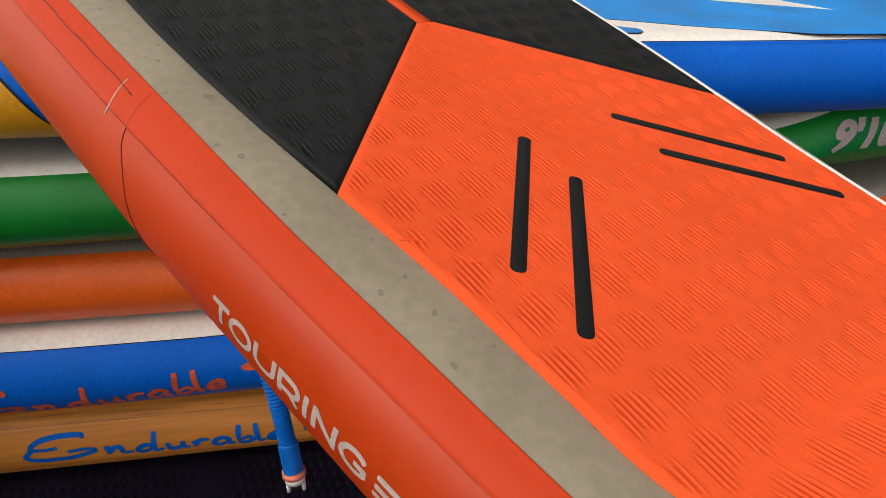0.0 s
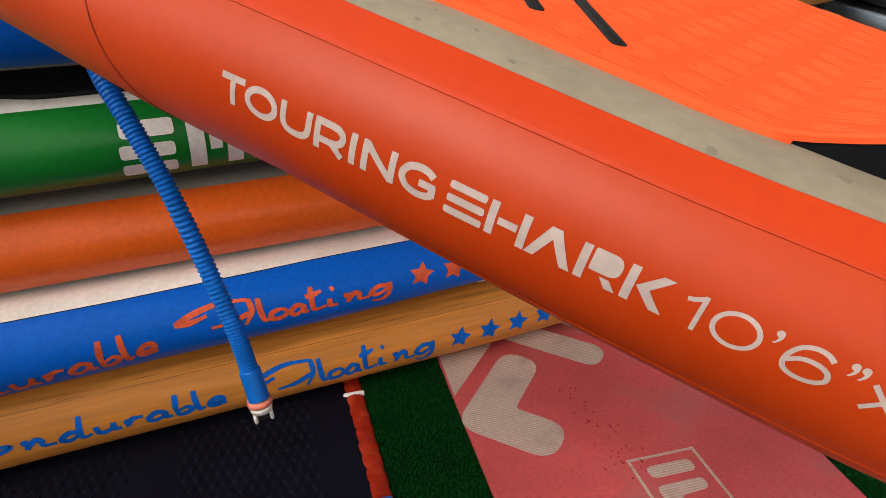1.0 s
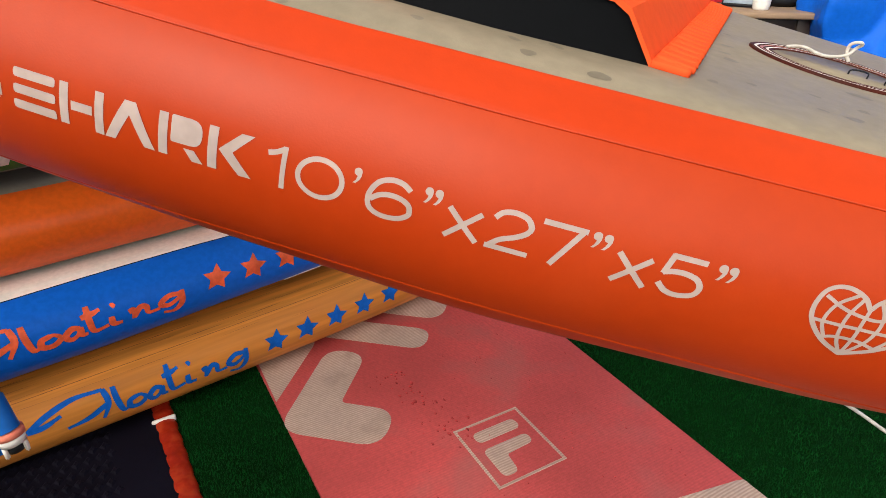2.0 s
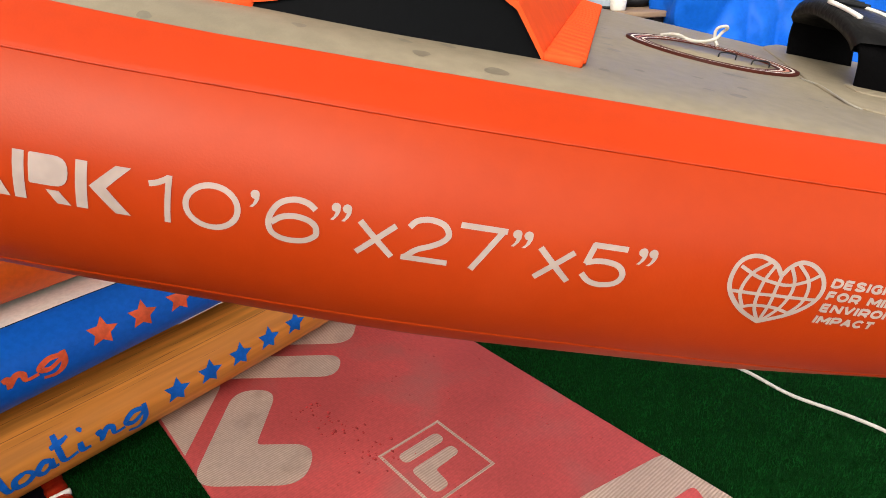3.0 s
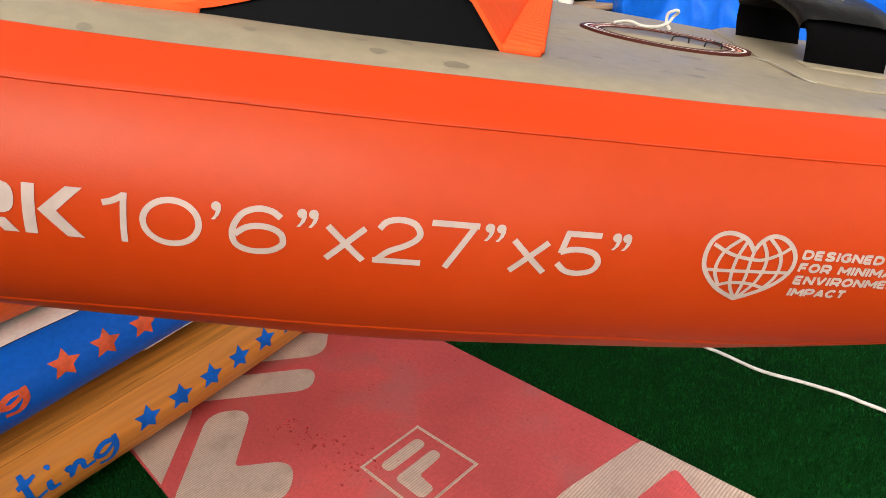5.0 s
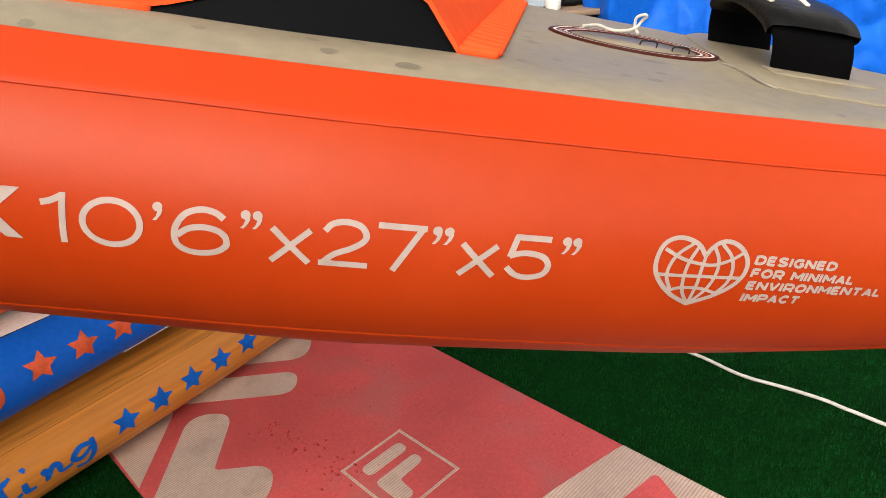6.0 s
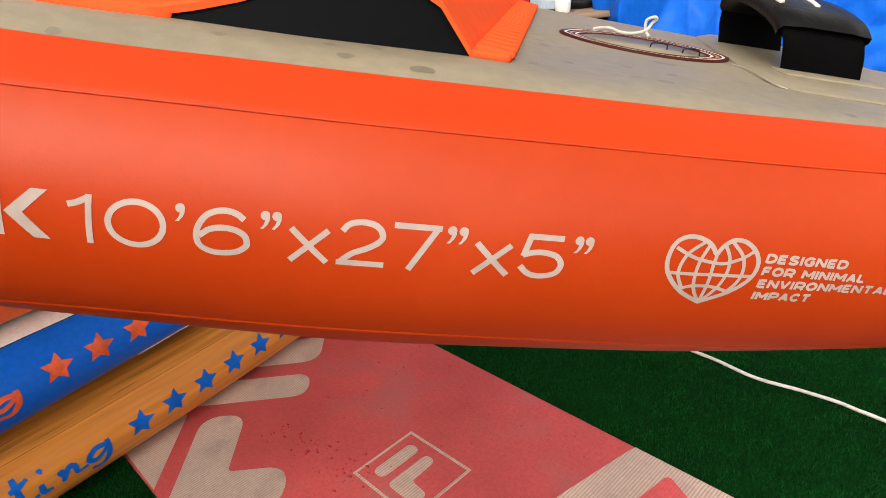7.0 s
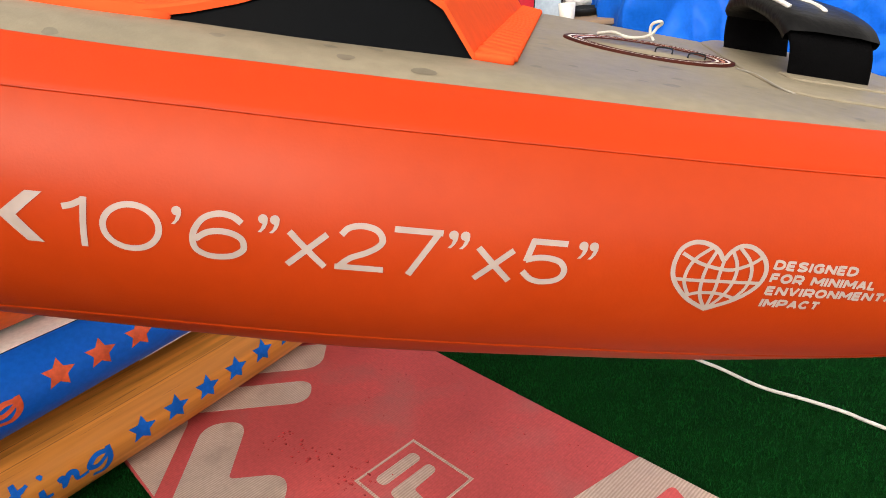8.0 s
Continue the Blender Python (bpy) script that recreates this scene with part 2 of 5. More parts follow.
# ---------- inflatable boards: a flat deck between round rails ----------
class Shape:
    """A board's form in its own frame: s along it to the tail, v across, h up from the deck."""

    def __init__(self, keys, thick, lift=0.0, lift_from=0.8, far=0.0):
        self.k, self.t, self.lift, self.lift_from = np.array(keys, float), np.array(thick if isinstance(thick, list) else [(0, thick)], float), lift, lift_from
        self.far = far
        x, y = self.k[:, 0], self.k[:, 1]
        dx, slope = np.diff(x), np.diff(y) / np.diff(x)
        m = np.r_[slope[0], (slope[:-1] * dx[1:] + slope[1:] * dx[:-1]) / (dx[1:] + dx[:-1]), slope[-1]]
        self.m = m

    def half(self, s):
        x, y, m = self.k[:, 0], self.k[:, 1], self.m
        s = min(max(s, x[0]), x[-1])
        i = min(max(int(np.searchsorted(x, s)) - 1, 0), len(x) - 2)
        d = x[i + 1] - x[i]
        t = (s - x[i]) / d
        return max(0.0, (2 * t ** 3 - 3 * t * t + 1) * y[i] + (t ** 3 - 2 * t * t + t) * d * m[i] + (3 * t * t - 2 * t ** 3) * y[i + 1] + (t ** 3 - t * t) * d * m[i + 1])

    def thick(self, s):
        return float(np.interp(s, self.t[:, 0], self.t[:, 1]))

    def rise(self, s):
        return min(0.046, self.lift * max(0.0, s - self.lift_from) ** 2)

    def rail(self, s, deg, side=-1, off=0.0):
        """A point of the rail: deg is 90 at the deck, 0 at the widest, -90 at the bottom."""
        a, w, r = radians(deg), self.half(s), self.thick(s) / 2
        if side > 0:
            w = max(0.0, w + self.far * min(1.0, w / 0.2))
        rx = min(r, w)
        return Vector((s, side * (w - rx + (rx + off) * math.cos(a)), self.rise(s) - r + (r + off) * math.sin(a)))

    def patch(self, s0, s1, d0, d1, ns, nd, side=-1, off=0.0):
        """A sheet on the rail between two lines s0(deg), s1(deg) and two angles."""
        f0, f1 = (s0 if callable(s0) else lambda d: s0), (s1 if callable(s1) else lambda d: s1)
        rows = []
        for d in np.linspace(d0, d1, nd):
            rows.append([self.rail(s, d, side, off) for s in np.linspace(f0(d), f1(d), ns)])
        return grid_mesh(rows if side > 0 else rows[::-1])

    def strip(self, s0, s1, lines, ns, side=-1):
        """A sheet along the rail through lines of (angle(s), offset), from the upper one down."""
        rows = [[self.rail(s, f(s), side, off) for s in np.linspace(s0, s1, ns)] for f, off in lines]
        return grid_mesh(rows if side > 0 else rows[::-1])

    def deck(self, s0, s1, deg, ns, off=0.0):
        rows = []
        edge = deg if callable(deg) else lambda s: deg
        for s in np.linspace(s0, s1, ns):
            a = [self.rail(s, d, -1, off) for d in np.linspace(edge(s), 90, 6)]
            b = [self.rail(s, d, 1, off) for d in np.linspace(90, edge(s), 6)]
            mid = [a[-1].lerp(b[0], k / 8) for k in range(1, 8)]
            rows.append([*a, *mid, *b])
        return grid_mesh(rows[::-1])

    def bottom(self, s0, s1, deg, ns):
        rows = []
        for s in np.linspace(s0, s1, ns):
            a = [self.rail(s, d, -1) for d in np.linspace(deg, -90, 6)]
            b = [self.rail(s, d, 1) for d in np.linspace(-90, deg, 6)]
            rows.append([*a, a[-1].lerp(b[0], 0.5), *b])
        return grid_mesh(rows)


def letters(text, bold=0.0, shear=0.0, spacing=1.0):
    """The outlines of a word as a flat mesh, with its left, right and the height of its capitals scaled to 0..1."""
    def flat(t):
        cu = bpy.data.curves.new("word", "FONT")
        cu.body, cu.offset, cu.shear, cu.space_character, cu.resolution_u = t, (bold if t != "H" or text == "H" else 0.0), shear, spacing, 6
        ob = bpy.data.objects.new("word", cu)
        scene.collection.objects.link(ob)
        dg = bpy.context.evaluated_depsgraph_get()
        me = bpy.data.meshes.new_from_object(ob.evaluated_get(dg))
        bpy.data.objects.remove(ob)
        bpy.data.curves.remove(cu)
        bm = bmesh.new()
        bm.from_mesh(me)
        bpy.data.meshes.remove(me)
        return bm
    hb = flat("H")
    lo, hi = min(v.co.y for v in hb.verts), max(v.co.y for v in hb.verts)
    hb.free()
    bm = flat(text)
    x0, x1 = min(v.co.x for v in bm.verts), max(v.co.x for v in bm.verts)
    for v in bm.verts:
        v.co = ((v.co.x - x0) / (x1 - x0), (v.co.y - lo) / (hi - lo), 0)
    return bm


def cut(bm, nx, ny, y0=-0.4, y1=1.3):
    """Cuts a flat print so finely that it can follow a round surface."""
    for i in range(1, nx):
        bmesh.ops.bisect_plane(bm, geom=[*bm.verts, *bm.edges, *bm.faces], plane_co=(i / nx, 0, 0), plane_no=(1, 0, 0))
    for i in range(1, ny):
        bmesh.ops.bisect_plane(bm, geom=[*bm.verts, *bm.edges, *bm.faces], plane_co=(0, y0 + (y1 - y0) * i / ny, 0), plane_no=(0, 1, 0))
    return bm


def sliced(bm, step=0.005):
    """Cuts a flat print in metres across, so that it can bend over a rail."""
    lo, hi = min(v.co.y for v in bm.verts), max(v.co.y for v in bm.verts)
    for i in range(1, int((hi - lo) / step) + 1):
        bmesh.ops.bisect_plane(bm, geom=[*bm.verts, *bm.edges, *bm.faces], plane_co=(0, lo + i * step, 0), plane_no=(0, 1, 0))
    return bm


def wrap(bm, shape, s0, s1, base, height, side=-1, off=0.0004, lean=0.0):
    """Lays a flat print of 0..1 onto a rail: base(s) is the angle of its foot, height its height in degrees."""
    for v in bm.verts:
        x, y = v.co.x, v.co.y
        s = s0 + (s1 - s0) * x + lean * y
        v.co = shape.rail(s, base(s) + height * y, side, off)
    bmesh.ops.recalc_face_normals(bm, faces=bm.faces)
    out = shape.rail((s0 + s1) / 2, base((s0 + s1) / 2), side, 1.0) - shape.rail((s0 + s1) / 2, base((s0 + s1) / 2), side)
    for f in bm.faces:
        if f.normal.dot(out) < 0:
            f.normal_flip()
    return bm


def stroke(lines, width):
    """Flat ribbons of one width along polylines in metres."""
    bm = bmesh.new()
    for line in lines:
        pts = [Vector((x, y)) for x, y in line]
        shut = (pts[0] - pts[-1]).length < 1e-6
        rows = []
        for i, p in enumerate(pts):
            a = pts[i - 1] if i else (pts[-2] if shut else p)
            b = pts[i + 1] if i + 1 < len(pts) else (pts[1] if shut else p)
            d = (b - a).normalized()
            nrm = Vector((-d.y, d.x)) * width / 2
            rows.append([bm.verts.new((*(p - nrm), 0)), bm.verts.new((*(p + nrm), 0))])
        for r, q in zip(rows, rows[1:]):
            bm.faces.new((r[0], q[0], q[1], r[1]))
    return bm


def curve2(ctrl, n=8):
    return [(p.x, p.y) for p in spline([(x, y, 0) for x, y in ctrl], n)]


def star(cx, cy, r):
    return [(cx + q * math.cos(a), cy + q * math.sin(a)) for k in range(10) for q, a in [((r, r * 0.50)[k % 2], math.pi / 2 - 0.22 + k * math.pi / 5)]]


def flat_shapes(outlines):
    bm = bmesh.new()
    for o in outlines:
        bm.faces.new([bm.verts.new((x, y, 0)) for x, y in o])
    return bm


def rounded(outline, r, n=5):
    """An outline with its corners rounded; r is one radius or one for each corner."""
    out = []
    k = len(outline)
    for i in range(k):
        p, a, b = Vector(outline[i]), Vector(outline[i - 1]), Vector(outline[(i + 1) % k])
        q = r[i] if isinstance(r, (list, tuple)) else r
        if q <= 0:
            out.append(tuple(p))
            continue
        u, w = (a - p), (b - p)
        m = min(q, u.length * 0.49, w.length * 0.49)
        u, w = p + u.normalized() * m, p + w.normalized() * m
        for j in range(n + 1):
            t = j / n
            out.append(tuple((1 - t) ** 2 * u + 2 * t * (1 - t) * p + t * t * w))
    return out


def lay(bm, shape, s0, deg0, side=-1, off=0.0005):
    """Lays a flat print in metres onto a rail, its origin at s0 and deg0."""
    r = shape.thick(s0) / 2
    for v in bm.verts:
        v.co = shape.rail(s0 + v.co.x, deg0 + math.degrees(v.co.y / r), side, off)
    bm.normal_update()
    for f in bm.faces:
        if f.normal.y * side < 0:
            f.normal_flip()
    return bm


def join(parts):
    out = bmesh.new()
    me = bpy.data.meshes.new("tmp")
    for b in parts:
        b.to_mesh(me)
        out.from_mesh(me)
        b.free()
    bpy.data.meshes.remove(me)
    return out


def brush(lines, width):
    """Flat ribbons like the marks of a brush: thin at the ends, full in the middle."""
    bm = bmesh.new()
    for line in lines:
        n = len(line) - 1
        rows = []
        for i, (x, y) in enumerate(line):
            a, b = line[max(i - 1, 0)], line[min(i + 1, n)]
            d = Vector((b[0] - a[0], b[1] - a[1])).normalized()
            f = i / n
            w = width * (0.45 + 0.55 * math.sin(math.pi * min(0.96, f + 0.16)) ** 0.6) / 2
            rows.append((bm.verts.new((x - d.y * -w, y - d.x * w, 0)), bm.verts.new((x - d.y * w, y + d.x * w, 0))))
        for r, q in zip(rows, rows[1:]):
            bm.faces.new((r[0], q[0], q[1], r[1]))
    return bm


# brush letters: strokes in a box as wide as the letter and as high as a tall letter
SCRIPT = {
    "E": [[(0.80, 0.98), (0.82, 1.1), (0.5, 1.1), (0.2, 0.92), (0.08, 0.6), (0.25, 0.53), (0.46, 0.58)], [(0.10, 0.55), (0.0, 0.2), (0.2, 0.0), (0.65, 0.05), (1.0, 0.34), (0.85, 0.45), (0.6, 0.36)]],
    "F": [[(0.0, 0.42), (0.25, 0.74), (0.6, 1.0), (0.97, 1.0)], [(0.0, 0.42), (0.2, 0.44), (0.42, 0.62)], [(0.97, 1.02), (1.0, 0.55), (0.90, 0.0)], [(0.97, 0.5), (0.72, 0.22), (0.45, 0.1)]],
    "n": [[(0.0, 0.36), (0.16, 0.38), (0.12, 0.04)], [(0.12, 0.08), (0.38, 0.40), (0.58, 0.34), (0.62, 0.08), (1.0, 0.08)]],
    "d": [[(0.58, 0.36), (0.28, 0.38), (0.03, 0.16), (0.22, 0.02), (0.5, 0.14), (0.68, 0.45)], [(0.70, 1.0), (0.64, 0.3), (0.72, 0.03), (1.0, 0.10)]],
    "u": [[(0.0, 0.40), (0.08, 0.12), (0.30, 0.03), (0.58, 0.15), (0.70, 0.42)], [(0.70, 0.42), (0.72, 0.10), (1.0, 0.08)]],
    "r": [[(0.05, 0.40), (0.14, 0.20), (0.12, 0.03)], [(0.12, 0.12), (0.42, 0.38), (1.0, 0.40)]],
    "a": [[(0.72, 0.36), (0.38, 0.42), (0.05, 0.20), (0.26, 0.02), (0.58, 0.14), (0.74, 0.40)], [(0.74, 0.40), (0.74, 0.10), (1.0, 0.06)]],
    "b": [[(0.16, 1.0), (0.10, 0.5), (0.14, 0.04)], [(0.12, 0.06), (0.55, 0.02), (0.95, 0.20), (0.65, 0.36), (0.14, 0.20)]],
    "l": [[(0.1, 1.0), (0.2, 0.5), (0.5, 0.05), (1.0, 0.14)]],
    "e": [[(0.08, 0.18), (0.80, 0.22), (0.72, 0.42), (0.30, 0.40), (0.03, 0.18), (0.32, 0.02), (1.0, 0.10)]],
    "o": [[(0.55, 0.42), (0.12, 0.32), (0.12, 0.07), (0.58, 0.02), (0.97, 0.22), (0.75, 0.40), (0.50, 0.42)]],
    "t": [[(0.30, 1.05), (0.30, 0.45), (0.42, 0.08), (1.0, 0.14)], [(0.0, 0.70), (0.45, 0.74), (0.8, 0.82)]],
    "i": [[(0.3, 0.42), (0.35, 0.12), (1.0, 0.08)], [(0.45, 0.78), (0.75, 0.84)]],
    "g": [[(0.9, 0.42), (0.42, 0.46), (0.05, 0.24), (0.35, 0.08), (0.8, 0.26), (0.98, 0.50)], [(0.98, 0.55), (0.92, 0.05), (0.58, -0.25), (0.1, -0.18)]],
}


def script(glyphs, shape, base, height, width):
    """A brush word on a rail: each letter between two lengths, base(s) and height in degrees, the brush in metres."""
    r = shape.thick(0) / 2
    tall = r * radians(height)
    out = []
    for ch, s0, s1 in glyphs:
        lines = [curve2([(s0 + (s1 - s0) * x, tall * y) for x, y in st], 6) for st in SCRIPT[ch]]
        bm = brush(lines, width)
        for v in bm.verts:
            s = v.co.x
            v.co = shape.rail(s, base(s) + math.degrees(v.co.y / r), -1, 0.0009)
        bm.normal_update()
        for f in bm.faces:
            if f.normal.y > 0:
                f.normal_flip()
        out.append(bm)
    return join(out)


# ---------- ground and walls ----------
bm = bmesh.new()
bmesh.ops.create_grid(bm, x_segments=40, y_segments=40, size=30)
ground = tagged(part("ground", bm, TURF_BASE), "dark green artificial turf", "turf", kind="structure")
tagged(part("wall_back", box((12, 0.12, 2.6), (1.0, 4.2, 1.3), 0), WALL_DARK, smooth=False), "plain dim back wall", "wall", kind="structure")
# Low wall out of view, added to keep low front light off the stack.
tagged(part("shade_wall", box((4.4, 0.10, 1.10), (-2.4, -1.22, 0.55), 0), WALL_PALE, smooth=False), "unseen low wall added to shade the lower stack", "wall", kind="structure")
# Canopy out of view, added to dim and soften the light from above.
tagged(part("unseen_canopy", box((2.5, 3.7, 0.04), (0.25, 2.4, 3.1), 0), CANOPY, smooth=False), "unseen white canopy added to dim overhead light", "canopy", kind="structure")


# ---------- the touring board ----------
TOUR = Shape([(-2.48, 0.0), (-2.40, 0.075), (-2.25, 0.135), (-1.9, 0.235), (-1.4, 0.352), (-0.95, 0.376), (-0.6, 0.366), (-0.36, 0.344), (-0.085, 0.3145),
              (0.043, 0.297), (0.2, 0.2725), (0.3, 0.2545), (0.38, 0.235), (0.44, 0.219), (0.5, 0.20), (0.6, 0.163), (0.68, 0.125), (0.735, 0.08), (0.755, 0.0)],
             [(-1.6, 0.175), (-0.9, 0.168), (-0.5, 0.157), (-0.2, 0.148), (-0.06, 0.1365), (0.15, 0.135), (0.3, 0.1315), (0.45, 0.123), (0.6, 0.113)], far=-0.018)
TOUR_AXES = Matrix(((0.9508, 0.2224, 0.2159, -0.1096), (-0.2235, 0.9745, -0.0195, 0.3058), (-0.2147, -0.0297, 0.9762, 0.8574), (0, 0, 0, 1)))
touring = thing("paddle_board", TOUR_AXES, "orange inflatable touring paddle board with grey deck and foam pad", "paddle board")


def deck_edge(s):
    return float(np.interp(s, [0.05, 0.17, 0.21, 0.25, 0.29, 0.33, 0.375, 0.42, 0.47, 0.52, 0.6], [66, 64.4, 64.8, 66.4, 67.5, 68.6, 69.8, 70.6, 72.8, 74, 75]))


def seam_deg(s):
    return float(np.interp(s, [-0.9, -0.3, -0.1, 0.05, 0.18, 0.24, 0.32, 0.42, 0.5, 0.7], [40, 40, 42, 43.2, 43.6, 44.9, 46.0, 46.9, 47.4, 49]))


def lip_deg(s):
    return float(np.interp(s, [-0.2, 0.0, 0.1, 0.2, 0.3, 0.4, 0.46, 0.52], [-56, -52, -45, -39, -36.3, -39, -42, -48]))


def blend(f, g, k):
    return lambda s: f(s) + (g(s) - f(s)) * k


def level(d):
    return lambda s: d


part("deck", TOUR.deck(-2.48, 0.755, deck_edge, 160), DECK_GREY, touring, "grey deck with dried water spots")
rail_near = part("rail", TOUR.strip(-2.48, 0.755, [(blend(deck_edge, level(-60), k / 43), 0.0) for k in range(44)], 240), PVC_RED, touring, "orange-red glossy rail")
part("rail", TOUR.strip(-2.48, 0.755, [(blend(deck_edge, level(-60), k / 29), 0.0) for k in range(30)], 220, 1), PVC_RED, touring, "orange-red glossy rail")
part("bottom", TOUR.bottom(-2.48, 0.755, -60, 120), PVC_RED, touring)


def rail_line(shape, pts, radius, side=-1, off=0.0):
    return tube_mesh([shape.rail(s, d, side, off) for s, d in pts], radius, 6)


# welded tape along the upper rail with a raised upper edge, its glue seam, and the taped lip along the bottom
tape = [(blend(deck_edge, level(90), 0.02), -0.0002), (blend(deck_edge, level(90), 0.008), 0.0008), (blend(deck_edge, level(0), 0.004), 0.0010), (blend(deck_edge, level(0), 0.02), 0.0008)]
tape += [(blend(deck_edge, seam_deg, k / 8), 0.0006) for k in range(1, 9)] + [(blend(deck_edge, seam_deg, 1.012), 0.0003), (blend(deck_edge, seam_deg, 1.03), -0.0003)]
part("seam_tape", TOUR.strip(-1.4, 0.7, tape, 200), PVC_TAPE, touring)
part("seam", rail_line(TOUR, [(s, seam_deg(s) + 0.2 * math.sin(s * 61) + 0.15 * math.sin(s * 143)) for s in np.linspace(-1.4, -0.10, 220)], 0.0005, off=0.0003), SEAM_SHADE, touring, "glue seam darkened with painted shade")
part("seam", rail_line(TOUR, [(s, seam_deg(s)) for s in np.linspace(-0.10, 0.7, 140)], 0.00042, off=0.0003), SEAM_DARK, touring)
part("seam", rail_line(TOUR, [(s, 55 + 0.4 * math.sin(s * 37) + 0.3 * math.sin(s * 101)) for s in np.linspace(-1.2, -0.26, 160)], 0.0007, off=0.0006), SEAM_SHADE, touring)
lip = [(lambda s, d=d: lip_deg(s) + d, off) for d, off in ((0.8, -0.0001), (0.4, 0.0002), (0.0, 0.0004), (-0.5, 0.00045), (-1.2, 0.0004), (-4, 0.0004))]
lip += [(blend(lip_deg, level(-68), k / 6), 0.0005) for k in range(2, 7)]
part("lip", TOUR.strip(-1.4, 0.56, lip, 220), PVC_RED, touring, "taped lower lip")
cross = [(p.x, p.y) for p in spline([(-0.249, 65, 0), (-0.246, 56, 0), (-0.235, 34, 0), (-0.217, 18, 0), (-0.206, 2, 0), (-0.197, -13, 0), (-0.18, -40, 0), (-0.165, -60, 0)], 8)]
part("seam", rail_line(TOUR, cross, 0.0005, off=0.0003), SEAM_SHADE, touring, "dark cross seam")
part("scuff", rail_line(TOUR, [(p.x, p.y) for p in spline([(-0.279, 60, 0), (-0.276, 52, 0), (-0.271, 42, 0), (-0.269, 36, 0)], 6)], 0.0008, off=0.0003), INK_WHITE, rail_near)

# lettering on the rail
BASE = ([-0.085, 0.0, 0.05, 0.1, 0.15, 0.2, 0.25, 0.3, 0.34, 0.39], [-6.9, -6.1, -5.2, -4.9, -4.1, -3.4, -2.8, -1.6, -1.8, -2.2])


def base_angle(s):
    return float(np.interp(s, *BASE))


# letters of even strokes, on centre lines in a box of 1 by 1
EVEN = {
    "T": [[(0.0, 1.0), (1.0, 1.0)], [(0.5, 1.0), (0.5, -0.09)]],
    "U": [[(0.0, 1.09), (0.0, 0.45), (0.04, 0.22), (0.16, 0.07), (0.34, 0.0), (0.5, -0.01), (0.66, 0.0), (0.84, 0.07), (0.96, 0.22), (1.0, 0.45), (1.0, 1.09)]],
    "R": [[(0.0, 1.12), (0.0, -0.11)], [(0.0, 1.0), (0.55, 1.0), (0.80, 0.96), (0.96, 0.82), (1.0, 0.66), (0.96, 0.50), (0.80, 0.36), (0.55, 0.32), (0.0, 0.32)], [(0.56, 0.34), (1.0, -0.10)]],
    "I": [[(0.5, 1.11), (0.5, -0.11)]],
    "N": [[(0.0, 1.11), (0.0, -0.11)], [(0.03, 1.0), (0.97, 0.0)], [(1.0, 1.11), (1.0, -0.11)]],
    "G": [curve2([(0.97, 0.82), (0.80, 0.95), (0.52, 1.0), (0.20, 0.90), (0.03, 0.66), (0.0, 0.5), (0.03, 0.34), (0.20, 0.10), (0.52, 0.0), (0.80, 0.04), (1.0, 0.16)], 6), [(1.0, 0.10), (1.0, 0.50)], [(1.08, 0.47), (0.56, 0.47)]],
    "1": [curve2([(0.0, 0.80), (0.45, 0.86), (1.0, 1.0)], 4), [(1.0, 1.06), (1.0, -0.07)]],
    "0": [[(0.5 + 0.5 * math.sin(a), 0.5 + 0.5 * math.cos(a)) for a in np.linspace(0, 2 * math.pi, 40)]],
    "6": [curve2([(0.93, 0.83), (0.75, 0.96), (0.48, 1.0), (0.20, 0.88), (0.04, 0.62), (0.0, 0.36), (0.07, 0.15), (0.26, 0.03), (0.5, 0.0), (0.78, 0.05), (0.97, 0.19), (1.0, 0.31), (0.95, 0.46), (0.78, 0.57), (0.52, 0.61), (0.26, 0.55), (0.05, 0.38)], 5)],
    "2": [curve2([(0.05, 0.76), (0.2, 0.93), (0.5, 1.0), (0.82, 0.93), (0.97, 0.73), (0.9, 0.56), (0.65, 0.39), (0.3, 0.23), (0.04, 0.0)], 6), [(-0.04, 0.0), (1.06, 0.0)]],
    "7": [[(-0.06, 1.0), (1.06, 1.0)], [(0.97, 1.0), (0.38, -0.07)]],
    "5": [[(0.95, 1.0), (0.12, 1.0)], [(0.17, 1.04), (0.06, 0.50)], curve2([(0.05, 0.53), (0.3, 0.61), (0.58, 0.62), (0.86, 0.54), (0.99, 0.33), (0.88, 0.10), (0.55, 0.0), (0.25, 0.05), (0.02, 0.24)], 6)],
    "x": [[(0.0, 0.74), (1.0, -0.04)], [(1.0, 0.74), (0.0, -0.04)]],
}
EVEN["O"] = EVEN["0"]


def even_word(glyphs, height, width):
    """Letters of one even stroke along the rail."""
    out = []
    for ch, s0, s1 in glyphs:
        r = TOUR.thick(s0) / 2
        tall = r * radians(height) - width
        a, b = s0 + width / 2, s1 - width / 2
        for n, line in enumerate(EVEN[ch]):
            fine = [(p[0] + (q[0] - p[0]) * k / 4, p[1] + (q[1] - p[1]) * k / 4) for p, q in zip(line, line[1:]) for k in range(4)] + [line[-1]]
            bm = stroke([[(a + (b - a) * x, width / 2 + tall * y) for x, y in fine]], width)
            for v in bm.verts:
                s = v.co.x
                v.co = TOUR.rail(s, base_angle(s) + math.degrees(v.co.y / r), -1, 0.0002 + 0.00008 * n)
            bm.normal_update()
            for f in bm.faces:
                if f.normal.y > 0:
                    f.normal_flip()
            out.append(bm)
    return join(out)


